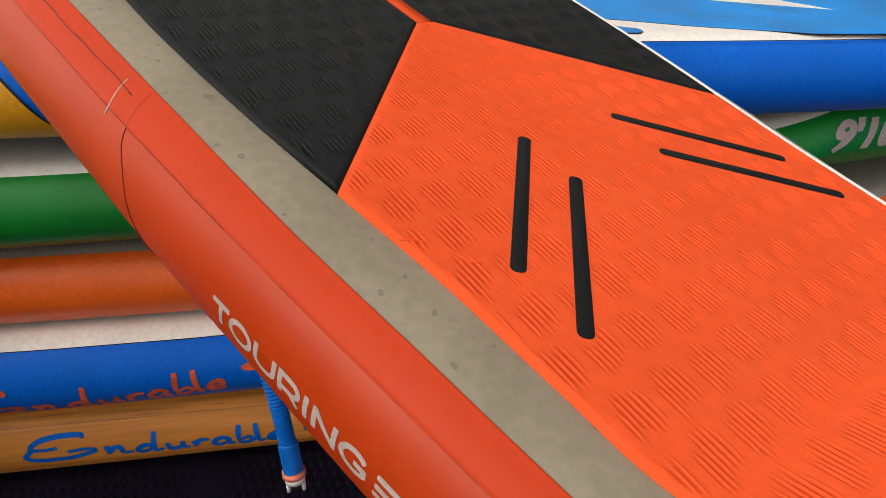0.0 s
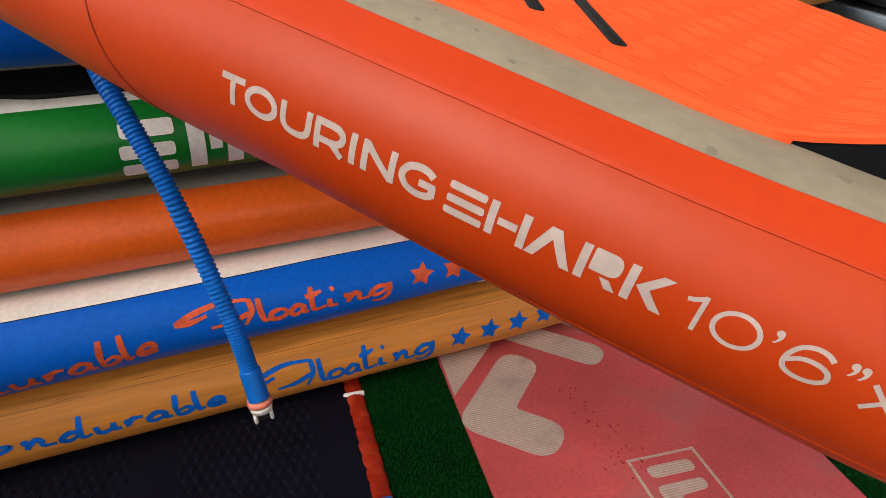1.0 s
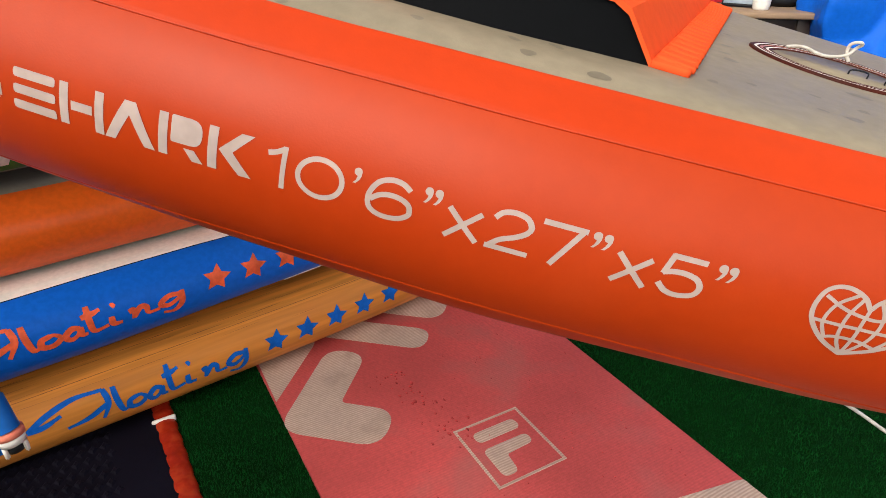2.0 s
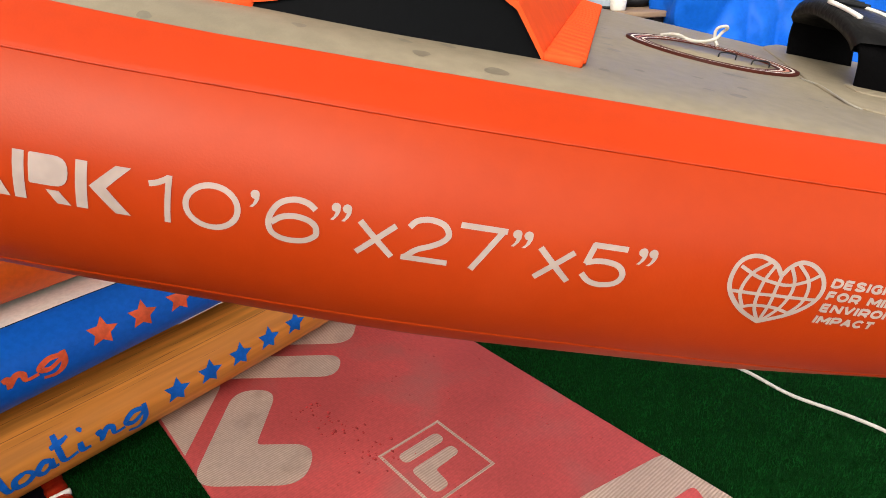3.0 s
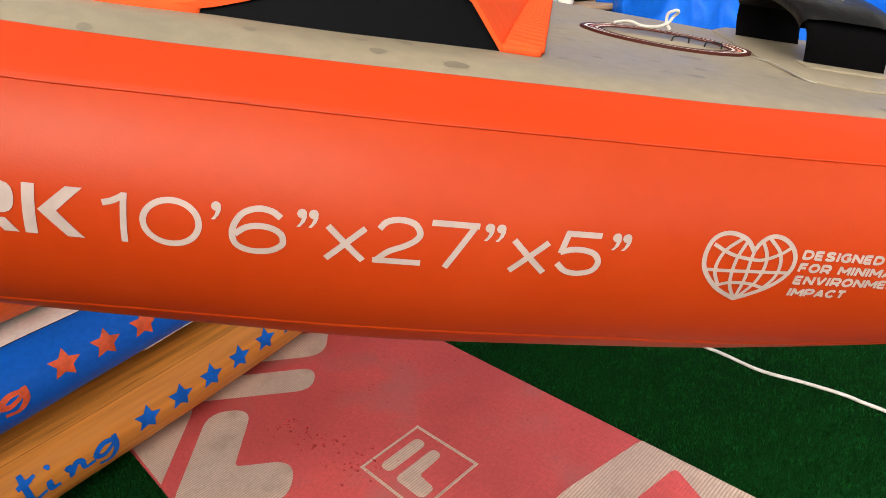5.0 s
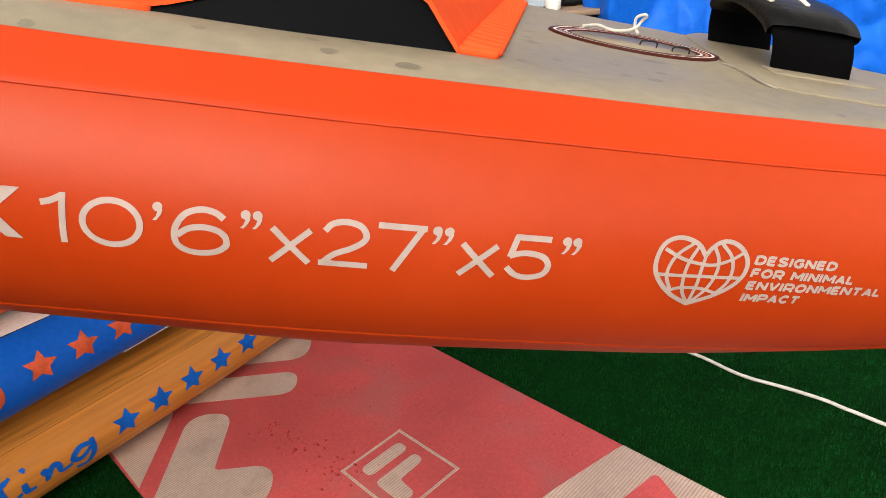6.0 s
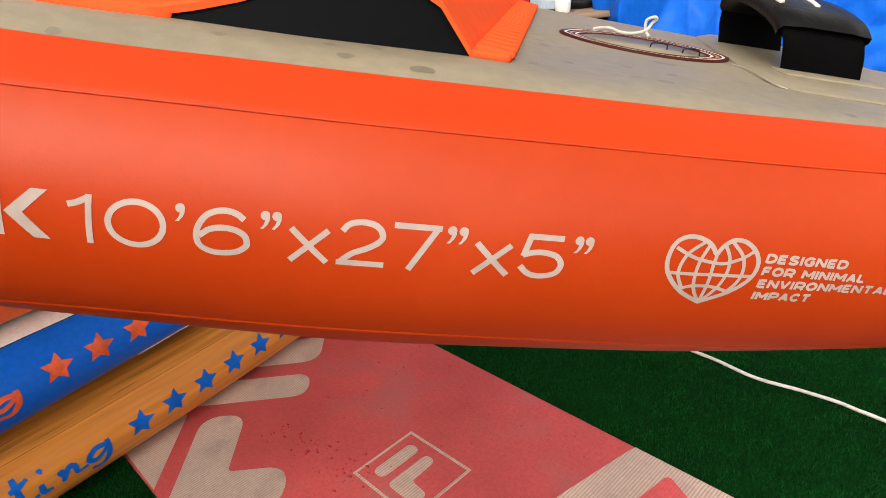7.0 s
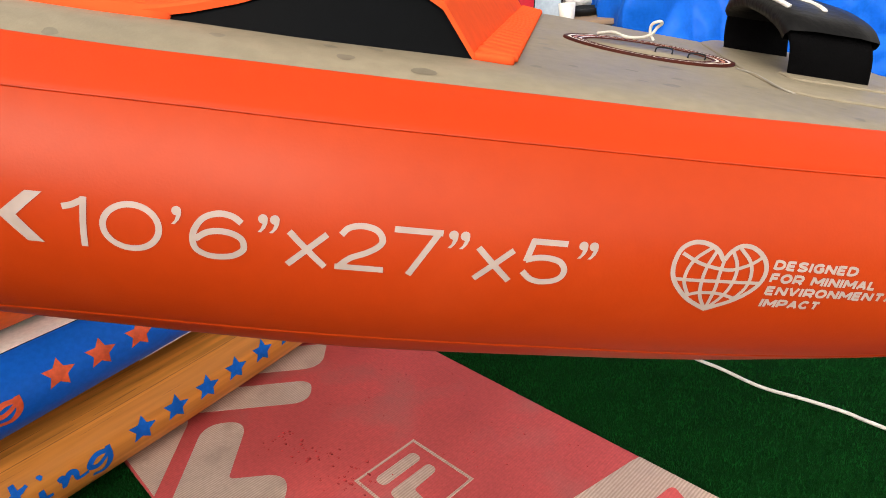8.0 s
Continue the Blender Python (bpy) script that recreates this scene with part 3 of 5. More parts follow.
part("lettering", even_word([("T", -0.0838, -0.0609), ("O", -0.0626, -0.0371), ("U", -0.0350, -0.0118), ("R", -0.0096, 0.0126), ("I", 0.0150, 0.0198),
                             ("N", 0.0236, 0.0458), ("G", 0.0482, 0.0716)], 16.4, 0.0042), INK_WHITE, rail_near, "white bold lettering")
numbers = even_word([("1", 0.2016, 0.2112), ("0", 0.2156, 0.2374), ("6", 0.2468, 0.2671), ("x", 0.2802, 0.2958),
                     ("2", 0.2976, 0.3157), ("7", 0.3175, 0.3352), ("x", 0.3472, 0.3624), ("5", 0.3642, 0.3824)], 16.2, 0.0023)
marks = []
comma = [(0.0019 + 0.0017 * math.cos(a), 0.0050 + 0.0017 * math.sin(a)) for a in np.linspace(-0.2, 4.2, 14)] + [(0.0020, 0.0032), (0.0015, 0.0014), (0.0004, 0.0), (0.0016, 0.0), (0.0030, 0.0018), (0.0036, 0.0036)]
for s0 in (0.2401, 0.2700, 0.2741, 0.3368, 0.3410, 0.3844, 0.3883):
    marks.append(lay(flat_shapes([comma]), TOUR, s0, base_angle(s0) + 10.5, off=0.0003))
part("lettering", join([numbers, *marks]), INK_WHITE, rail_near, "white thin lettering")
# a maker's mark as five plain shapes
H = 0.0185
bw = 0.0044


def upright(x):
    return [(x, 0), (x + bw, 0), (x + bw, H), (x, H)]


marks = [rounded([(0.000, 0), (0.0225, 0), (0.0225, 0.0042), (0.000, 0.0042)], 0.0015), rounded([(0.0006, 0.0071), (0.0225, 0.0071), (0.0225, 0.0113), (0.0006, 0.0113)], 0.0015),
         rounded([(0.0006, 0.0143), (0.0222, 0.0143), (0.0222, H), (0.0006, H)], 0.0015), upright(0.0246), [(0.0305, 0.0072), (0.0412, 0.0072), (0.0412, 0.0112), (0.0305, 0.0112)], upright(0.0425),
         [(0.0474, 0), (0.0525, 0), (0.0597, 0.0125), (0.0669, 0), (0.0722, 0), (0.0625, H), (0.0570, H)], upright(0.0740),
         rounded([(0.0800, 0.0068), (0.0949, 0.0068), (0.0949, H), (0.0800, H)], [0.001, 0.006, 0.006, 0.001]), [(0.0862, 0.0052), (0.0912, 0.0052), (0.0955, 0), (0.0902, 0)],
         upright(0.0976), [(0.1028, 0.0095), (0.1124, H), (0.1182, H), (0.1092, 0.0095), (0.1182, 0), (0.1124, 0)]]
for outline in marks:
    bm = cut(flat_shapes([[(x / 0.1182, y / H) for x, y in outline]]), 24, 6)
    part("emblem_shape", wrap(bm, TOUR, 0.0778, 0.1960, base_angle, 16.2, off=0.0003), INK_WHITE, rail_near, "white printed shape")

# heart of globe lines
heart = curve2([(0.0185, 0.0), (0.0091, 0.0054), (0.0022, 0.0127), (0.0, 0.0190), (0.0010, 0.0258), (0.0046, 0.0292), (0.0099, 0.0298), (0.0160, 0.0274), (0.0198, 0.0228)], 6)
heart += curve2([(0.0198, 0.0228), (0.0218, 0.0266), (0.0258, 0.0294), (0.0312, 0.0288), (0.0364, 0.0248), (0.0388, 0.0189), (0.0370, 0.0123), (0.0300, 0.0058), (0.0185, 0.0)], 6)[1:]
globe = [[(0.0024, 0.0250), (0.0106, 0.0212), (0.0189, 0.0194), (0.0248, 0.0193), (0.0314, 0.0220), (0.0356, 0.0252)], [(0.0020, 0.0140), (0.0112, 0.0138), (0.0205, 0.0139), (0.0276, 0.0138), (0.0372, 0.0138)],
         [(0.0080, 0.0062), (0.0115, 0.0078), (0.0159, 0.0084), (0.0223, 0.0081), (0.0296, 0.0060)], [(0.0139, 0.0282), (0.0075, 0.0222), (0.0058, 0.0141), (0.0096, 0.0062)],
         [(0.0161, 0.0272), (0.0135, 0.0195), (0.0133, 0.0122), (0.0147, 0.0063), (0.0183, 0.0005)], [(0.0199, 0.0228), (0.0196, 0.0175), (0.0197, 0.0103), (0.0187, 0.0005)],
         [(0.0226, 0.0272), (0.0257, 0.0216), (0.0264, 0.0156), (0.0244, 0.0082), (0.0192, 0.0006)], [(0.0252, 0.0288), (0.0308, 0.0232), (0.0329, 0.0173), (0.0322, 0.0112), (0.0281, 0.0051)]]
heart = [(0.0195 + 0.955 * (x - 0.0195), 0.0008 + 0.95 * y) for x, y in heart]
globe = [[(0.0195 + 0.955 * (x - 0.0195), 0.0008 + 0.95 * y) for x, y in c] for c in globe]
part("emblem", lay(stroke([heart], 0.0018), TOUR, 0.4210, -9.6, off=0.0003), INK_WHITE, rail_near, "white heart outline filled with globe lines")
part("emblem", lay(stroke([curve2(c) for c in globe], 0.0014), TOUR, 0.4210, -9.6, off=0.0004), INK_WHITE, rail_near, "white globe lines")
EVEN.update({
    "D": [[(0, 1.1), (0, -0.1)], curve2([(0, 1), (0.5, 1), (0.9, 0.82), (1, 0.5), (0.9, 0.18), (0.5, 0), (0, 0)], 4)],
    "E": [[(0, 1.1), (0, -0.1)], [(0, 1), (1, 1)], [(0, 0.5), (0.9, 0.5)], [(0, 0), (1, 0)]],
    "S": [curve2([(0.96, 0.84), (0.72, 0.99), (0.28, 0.99), (0.04, 0.78), (0.25, 0.57), (0.72, 0.45), (0.97, 0.24), (0.74, 0.01), (0.26, 0.01), (0.0, 0.17)], 4)],
    "F": [[(0, 1.1), (0, -0.1)], [(0, 1), (1, 1)], [(0, 0.48), (0.9, 0.48)]],
    "M": [[(0, 1.1), (0, -0.1)], [(0.02, 1), (0.5, 0.25)], [(0.98, 1), (0.5, 0.25)], [(1, 1.1), (1, -0.1)]],
    "A": [[(0, -0.1), (0.5, 1.05)], [(1, -0.1), (0.5, 1.05)], [(0.2, 0.3), (0.8, 0.3)]],
    "L": [[(0, 1.1), (0, -0.1)], [(0, 0), (1, 0)]],
    "V": [[(0, 1.1), (0.5, -0.05)], [(1, 1.1), (0.5, -0.05)]],
    "P": [[(0, 1.1), (0, -0.1)], curve2([(0, 1), (0.6, 1), (0.96, 0.85), (0.96, 0.55), (0.6, 0.38), (0, 0.38)], 4)],
    "C": [curve2([(0.97, 0.8), (0.72, 0.99), (0.3, 0.95), (0.0, 0.5), (0.3, 0.05), (0.72, 0.01), (0.97, 0.2)], 5)],
})
BROAD = {"I": 0.02, "M": 1.25, "O": 1.1, " ": 0.35, "L": 0.75, "F": 0.8, "E": 0.82}


def small_word(text, s0, s1, d0, d1, height, width):
    """A short word in even strokes between two lengths, its foot running from d0 to d1."""
    gap = 0.48
    total = sum(BROAD.get(c, 1.0) for c in text) + gap * (len(text) - 1)
    unit, r = (s1 - s0 - width) / total, TOUR.thick(s0) / 2
    tall = r * radians(height) - width
    x0, out = s0 + width / 2, []
    for c in text:
        w = BROAD.get(c, 1.0) * unit
        for n, line in enumerate(EVEN.get(c, [])):
            bm = stroke([[(x0 + w * x + 0.1 * tall * y, width / 2 + tall * y) for x, y in line]], width)
            for v in bm.verts:
                f = (v.co.x - s0) / (s1 - s0)
                v.co = TOUR.rail(v.co.x, d0 + (d1 - d0) * f + math.degrees(v.co.y / r), -1, 0.0002 + 0.00006 * n)
            bm.normal_update()
            for f in bm.faces:
                if f.normal.y > 0:
                    f.normal_flip()
            out.append(bm)
        x0 += w + gap * unit
    return join(out)


for text, s0, s1, d0, d1 in (("DESIGNED", 0.4614, 0.4975, 8.7, 7.1), ("FOR MINIMAL", 0.4614, 0.5078, 3.6, 1.4),
                             ("ENVIRONMENTAL", 0.4613, 0.5227, -1.6, -4.0), ("IMPACT", 0.4611, 0.4870, -7.0, -8.0)):
    part("lettering", small_word(text, s0, s1, d0, d1, 3.9, 0.00118), INK_WHITE, rail_near, "small white bold lettering")

# foam pad: black front, orange rear, a kick at the tail
PAD = Shape([(-1.3, 0.25), (-0.9, 0.262), (-0.5, 0.265), (-0.306, 0.2575), (-0.174, 0.244), (-0.077, 0.2305), (0.025, 0.2165), (0.109, 0.2095), (0.175, 0.2030), (0.2, 0.1955), (0.327, 0.1617), (0.3445, 0.161)], 0.01)
PAD_H = 0.0045


def plate(rows):
    """A sheet of rows with its rim folded down to the deck."""
    bm = grid_mesh(rows)
    rim = [e for e in bm.edges if e.is_boundary]
    ex = bmesh.ops.extrude_edge_only(bm, edges=rim)
    for v in ex["geom"]:
        if isinstance(v, bmesh.types.BMVert):
            v.co.z = -0.0005
    bmesh.ops.recalc_face_normals(bm, faces=bm.faces)
    return bm


def pad_edge(s):
    return PAD.half(s)


for side in (-1, 1):
    rows = []
    for k in range(25):
        f = k / 24
        row = []
        for i in range(15):
            g = i / 14
            # from the front of the pad to the roof line, from the middle stripe outwards
            s0, s1 = -1.28, -0.306 + f * 0.226
            s = s0 + (s1 - s0) * g
            v = 0.009 + f * (pad_edge(-1.28 + 1.2 * g) - 0.009 - (0.006 if side > 0 else 0))
            row.append((s, side * v, PAD_H - 0.0018))
        rows.append(row)
    part("front_pad", plate(rows if side < 0 else rows[::-1]), EVA_BLACK, touring, "black grooved foam pad")
rows = []
for k in range(41):
    f = -1 + 2 * k / 40
    row = []
    for i in range(31):
        g = i / 30
        a = abs(f)
        u = max(0.0, (a - 0.05) / 0.95)
        s0 = -0.306 + u * 0.226 + 0.0008
        s1 = 0.2
        s = s0 + (s1 - s0) * g
        v = 0.009 * min(1.0, a / 0.05) + u * (pad_edge(-0.08 + 0.28 * g) - 0.009 - (0.006 if f > 0 else 0))
        row.append((s, v if f > 0 else -v, PAD_H - 0.0018))
    rows.append(row)
part("rear_pad", plate(rows[::-1]), EVA_ORANGE, touring, "bright orange grooved foam pad")
# white strip, on the far side of the pad only
part("far_strip", grid_mesh([[(s, pad_edge(s) + dv, z) for s in np.linspace(-1.2, 0.2, 80)] for dv, z in ((-0.007, 0.0), (-0.0065, 0.0028), (0.0, 0.0030), (0.0035, 0.0012), (0.005, -0.003))][::-1]), PVC_WHITE, touring, "white strip along the far side of the pad")
part("stripe", slab([(-1.28, -0.0082), (-0.306, -0.0082), (-0.306, 0.0082), (-1.28, 0.0082)], -0.0005, PAD_H - 0.0008), EVA_ORANGE, touring)

# the kick: its top rises, runs level and falls to a ribbed flange
KICK = [(0.184, 0.0022), (0.196, 0.0040), (0.208, 0.0070), (0.225, 0.0125), (0.252, 0.0235), (0.262, 0.0262), (0.285, 0.0262), (0.303, 0.026), (0.311, 0.0225), (0.327, 0.003)]


def kick_edge(s):
    return float(np.interp(s, [0.184, 0.2, 0.225, 0.262, 0.308, 0.327], [0.1995, 0.1945, 0.183, 0.1722, 0.166, 0.1625]))


def kick_base(s):
    return float(np.interp(s, [0.184, 0.205, 0.243, 0.268, 0.30, 0.3275], [0.1975, 0.1925, 0.1868, 0.1805, 0.1695, 0.1618]))


rows = []
for s, h in KICK:
    w = kick_edge(s)
    rows.append([(s, w * f, h - 0.0014 * (1 - abs(f) ** 30) if 0.19 < s < 0.305 else h - 0.0004) for f in np.linspace(-1, 1, 41)])
bm = grid_mesh(rows[::-1])
top_rim = [e for e in bm.edges if e.is_boundary]
ex = bmesh.ops.extrude_edge_only(bm, edges=top_rim)
for v in ex["geom"]:
    if isinstance(v, bmesh.types.BMVert):
        v.co.z -= 0.0032
bmesh.ops.recalc_face_normals(bm, faces=bm.faces)
kick = part("kick", bm, EVA_ORANGE, touring, "raised orange foam tail kick", smooth=False)
for side in (-1, 1):
    rows = [[(s, side * kick_base(s), -0.0005), (s, side * (0.5 * kick_base(s) + 0.5 * (kick_edge(s) - 0.0025) - 0.0008), h * 0.45), (s, side * (kick_edge(s) - 0.0025), max(0.0, h - 0.002))] for s, h in KICK]
    part("kick_side", grid_mesh(rows if side < 0 else rows[::-1]), EVA_SIDE, touring, "matt black side of the kick")
flange = part("kick_flange", slab(rounded([(0.3262, -0.163), (0.345, -0.1612), (0.345, 0.1612), (0.3262, 0.163)], 0.003), -0.0005, 0.0032, 0.0012), EVA_ORANGE, touring)
for i in range(22):
    v = -0.150 + i * 0.0143
    b = slab(rounded([(0.327, v - 0.0052), (0.3462, v - 0.0046), (0.3462, v + 0.0046), (0.327, v + 0.0052)], 0.0025, 3), 0.0008, 0.0042, 0.0014)
    for q in b.verts:
        q.co.z += (0.336 - q.co.x) * 0.08 if q.co.z > 0.002 else 0.0
    part("kick_rib", b, EVA_ORANGE, flange)

# grooved skin of the pads: short grooves with a raised lip in staggered groups of six
rng = random.Random(4)
INLAYS = (((0.0335, -0.1715), (-0.0876, -0.0547)), ((0.0923, -0.1721), (-0.0288, -0.0549)), ((-0.0898, 0.0566), (0.026, 0.1722)), ((-0.0299, 0.053), (0.0843, 0.1714)))
PITCH, ROW = 0.00415, 0.0383
ACROSS = ((-0.0012, 0.0), (-0.0004, -0.0013), (0.0003, 0.0010), (0.0007, 0.0010), (0.0012, 0.0))
jitter = np.random.RandomState(4).uniform(-1, 1, (70, 160, 2))


def kick_top(s):
    return np.interp(s, [k[0] for k in KICK], [k[1] for k in KICK]) + 0.0015


def skin(s_line, columns, keep, inset, height):
    """A sheet over a grid of lines along the board, sunk along the grooves and rolled over at its rim."""
    lanes = np.array([k * PITCH + d for k in columns for d, _ in ACROSS])
    lane_no = np.repeat(np.array(list(columns)), 5)
    relief = np.tile([z for _, z in ACROSS], len(columns))
    S, V0 = np.meshgrid(s_line, lanes, indexing="ij")
    S, V = keep(S, V0)
    cut_in = np.zeros_like(S)
    for n in range(44):
        d = (lane_no - 4 * (n % 2) + 4) % 8 - 4
        c = -1.2004 + n * ROW - d * 0.0012 + jitter[n, lane_no + 80, 0] * 0.0048
        ln = 0.0270 - np.abs(d + 0.5) * 0.0026 + jitter[n, lane_no + 80, 1] * 0.0035
        inside = np.clip((ln[None, :] / 2 - np.abs(S - c[None, :])) / 0.004, 0, 1) * ((d > -4) & (d < 3))[None, :]
        cut_in = np.maximum(cut_in, inside)
    rim = inset(S, V)
    room = np.clip((rim - 0.004) / 0.002, 0, 1)
    for (s0, v0), (s1, v1) in INLAYS:
        ds, dv = s1 - s0, v1 - v0
        f = np.clip(((S - s0) * ds + (V - v0) * dv) / (ds * ds + dv * dv), 0, 1)
        room = np.minimum(room, np.clip((np.hypot(S - s0 - f * ds, V - v0 - f * dv) - 0.007) / 0.002, 0, 1))
    roll = np.clip(1 - rim / 0.0035, 0, 1) ** 2
    swell = -0.0004 * np.cos(2 * np.pi * (V + 0.0018) / (8 * PITCH)) * np.cos(np.pi * (S + 0.1282) / ROW)
    Z = height(S) + room * (cut_in * relief[None, :] + swell) - roll * 0.0021
    n, m = S.shape
    co = np.stack([S, V, Z], -1).reshape(-1, 3)
    i = (np.arange(n - 1)[:, None] * m + np.arange(m - 1)[None, :]).ravel()
    quads = np.stack([i, i + m, i + m + 1, i + 1], -1)
    area = np.linalg.norm(np.cross(co[quads[:, 2]] - co[quads[:, 0]], co[quads[:, 3]] - co[quads[:, 1]]), axis=1)
    quads = quads[area > 2e-8]
    # worn: crest faces that take the paler material as painted glint
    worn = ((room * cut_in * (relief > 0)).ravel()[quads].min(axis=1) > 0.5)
    used, flat = np.unique(quads, return_inverse=True)
    me = bpy.data.meshes.new("skin")
    me.from_pydata(co[used].tolist(), [], flat.reshape(-1, 4).tolist())
    bm = bmesh.new()
    bm.from_mesh(me)
    bpy.data.meshes.remove(me)
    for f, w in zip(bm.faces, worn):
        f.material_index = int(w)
    return bm


PAD_LINE = np.linspace(-1.29, 0.34, 500)
PAD_HALF = np.array([PAD.half(s) for s in PAD_LINE])


def pad_width(s):
    return np.interp(s, PAD_LINE, PAD_HALF)


def roof(v):
    return -0.306 + np.maximum(0.0, np.abs(v) - 0.009) * (0.226 / 0.221)


def front_side(side):
    def keep(S, V):
        w = pad_width(S) - (0.007 if side > 0 else 0.0008)
        a = np.clip(np.abs(V), 0.0095, w)
        return np.minimum(S, roof(a) - 0.0012), side * a

    def inset(S, V):
        w = pad_width(S) - (0.007 if side > 0 else 0.0008)
        return np.minimum(np.minimum(w - np.abs(V), (roof(V) - 0.0012 - S) * 0.7), np.abs(V) - 0.0095)
    return keep, inset


def rear_width(S, V):
    kick_w = np.interp(S, [0.184, 0.2, 0.225, 0.262, 0.308], [0.1995, 0.1945, 0.183, 0.1722, 0.166])
    return np.minimum(pad_width(S) - np.where(V > 0, 0.007, 0.0008), np.where(S > 0.184, kick_w, 1.0) - 0.0006)


def rear_keep(S, V):
    w = rear_width(S, V)
    V = np.clip(V, -w, w)
    return np.maximum(S, roof(V) + 0.0016), V


def rear_inset(S, V):
    return np.minimum(np.minimum(rear_width(S, V) - np.abs(V), (S - roof(V) - 0.0016) * 0.7), (0.304 - S))


front_steps = np.concatenate([np.arange(-1.16, -0.6, 0.005), np.arange(-0.6, -0.07, 0.0025)])
for side in (-1, 1):
    keep, inset = front_side(side)
    lanes = range(1, 66)
    bm = skin(front_steps, [side * k for k in lanes][::side], keep, inset, lambda S: PAD_H + 0 * S)
    relief = tagged(part("pad_relief", bm, EVA_BLACK, touring, "black foam with fine grooves"), kind="stuff")
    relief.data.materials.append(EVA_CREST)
bm = skin(np.arange(-0.3045, 0.304, 0.0025), range(-58, 59), rear_keep, rear_inset, lambda S: np.where(S < 0.184, PAD_H, np.maximum(PAD_H, kick_top(S))))
tagged(part("pad_relief", bm, EVA_ORANGE, touring, "orange foam with fine grooves"), kind="stuff").data.materials.append(EVA_ORANGE)
part("crease", tube_mesh([(-0.022 + 0.04 * t, -0.222 + 0.04 * t + 0.006 * math.sin(t * 5), PAD_H) for t in np.linspace(0, 1, 14)], 0.0007, 6), EVA_ORANGE, touring)

# four slanting inlays
for (s0, v0), (s1, v1) in INLAYS:
    d = Vector((s1 - s0, v1 - v0)).normalized()
    q = Vector((-d.y, d.x)) * 0.0053
    a, b = Vector((s0, v0)), Vector((s1, v1))
    part("inlay", slab(rounded([tuple(a - q), tuple(a + q), tuple(b + q), tuple(b - q)], 0.0052, 6), PAD_H - 0.001, PAD_H + 0.0006, 0.0003, 1), EVA_BLACK, touring, "black foam inlay bar")
# dried drops on the deck: where along and across, and how long
DROPS = [(0.176, -0.2344, 9), (0.229, -0.208, 8), (0.270, -0.1917, 10), (0.281, -0.2042, 10), (0.3125, -0.2015, 12), (0.287, -0.1812, 10), (0.355, -0.063, 9), (0.354, -0.035, 10), (0.359, -0.081, 13), (0.355, -0.152, 8),
         (0.372, -0.131, 8), (0.351, 0.014, 7), (0.402, -0.112, 8), (0.426, -0.075, 16), (0.404, -0.141, 7), (0.424, -0.1155, 9), (0.418, -0.140, 12), (0.463, -0.0995, 9), (0.464, -0.115, 4), (0.501, -0.122, 6),
         (0.500, -0.145, 7), (-0.144, -0.268, 9), (-0.22, -0.259, 12), (-0.079, -0.269, 4), (-0.032, -0.234, 4), (0.004, -0.234, 5), (0.035, -0.235, 6), (0.007, -0.252, 6), (0.068, -0.246, 6), (0.070, -0.220, 4), (0.1345, -0.206, 9)]
drop_rng = random.Random(8)


def deck_height(s, v):
    """How far the rounded shoulder lies below the flat of the deck."""
    r = TOUR.thick(s) / 2
    out = max(0.0, abs(v) - (TOUR.half(s) - r))
    return TOUR.rise(s) - r + math.sqrt(max(0.0, r * r - out * out))


bm = bmesh.new()
extra = [(drop_rng.uniform(-0.42, -0.15), drop_rng.uniform(-0.295, -0.262), drop_rng.uniform(2, 7)) for _ in range(16)]
for s, v, mm in DROPS + extra:
    ra, rb, turn = mm * 0.00038, mm * 0.00038 * drop_rng.uniform(0.6, 0.9), drop_rng.uniform(-0.4, 0.4)
    phase = drop_rng.uniform(0, 6)
    rim = []
    for a in np.linspace(0, 2 * math.pi, 16, endpoint=False):
        k = 1 + 0.16 * math.sin(2 * a + phase) + 0.10 * math.sin(3 * a + 2 * phase)
        x, y = ra * k * math.cos(a), rb * k * math.sin(a)
        q, w = s + x * math.cos(turn) - y * math.sin(turn), v + x * math.sin(turn) + y * math.cos(turn)
        rim.append(bm.verts.new((q, w, deck_height(q, w) + 0.00012)))
    bm.faces.new(rim)
bm.normal_update()
tagged(part("water_spotting", bm, DROP, touring, "dried grey water spots", smooth=False), kind="stuff")

# weld bead and reinforcing patch on the tail deck
part("weld", tube_mesh(spline([(0.4732, -0.0262, 0.0002), (0.4795, -0.0457, 0.0008), (0.4805, -0.087, 0.0010), (0.486, -0.098, 0.0003)], 8), 0.0006, 6), PVC_GREY, touring)
part("patch", slab(rounded([(0.477, -0.03), (0.481, -0.087), (0.492, -0.099), (0.60, -0.092), (0.60, 0.15), (0.50, 0.17), (0.477, 0.12)], 0.012), -0.0002, 0.0012, 0.0008), DECK_GREY, touring)

# foot strap on the tail
strap = thing("foot_strap", TOUR_AXES @ pose(0.5232, 0.043, 0.0010, 0, 0, 5.2), "black padded foot strap arched over the grey tail deck", "strap")
arch = spline([(0, -0.0625, 0.0), (-0.004, -0.0645, 0.014), (-0.007, -0.062, 0.0225), (-0.009, -0.050, 0.0290), (-0.010, -0.018, 0.0345), (-0.010, 0.020, 0.0360), (-0.008, 0.050, 0.0305), (-0.004, 0.0625, 0.016), (0, 0.0635, 0.0)], 8)


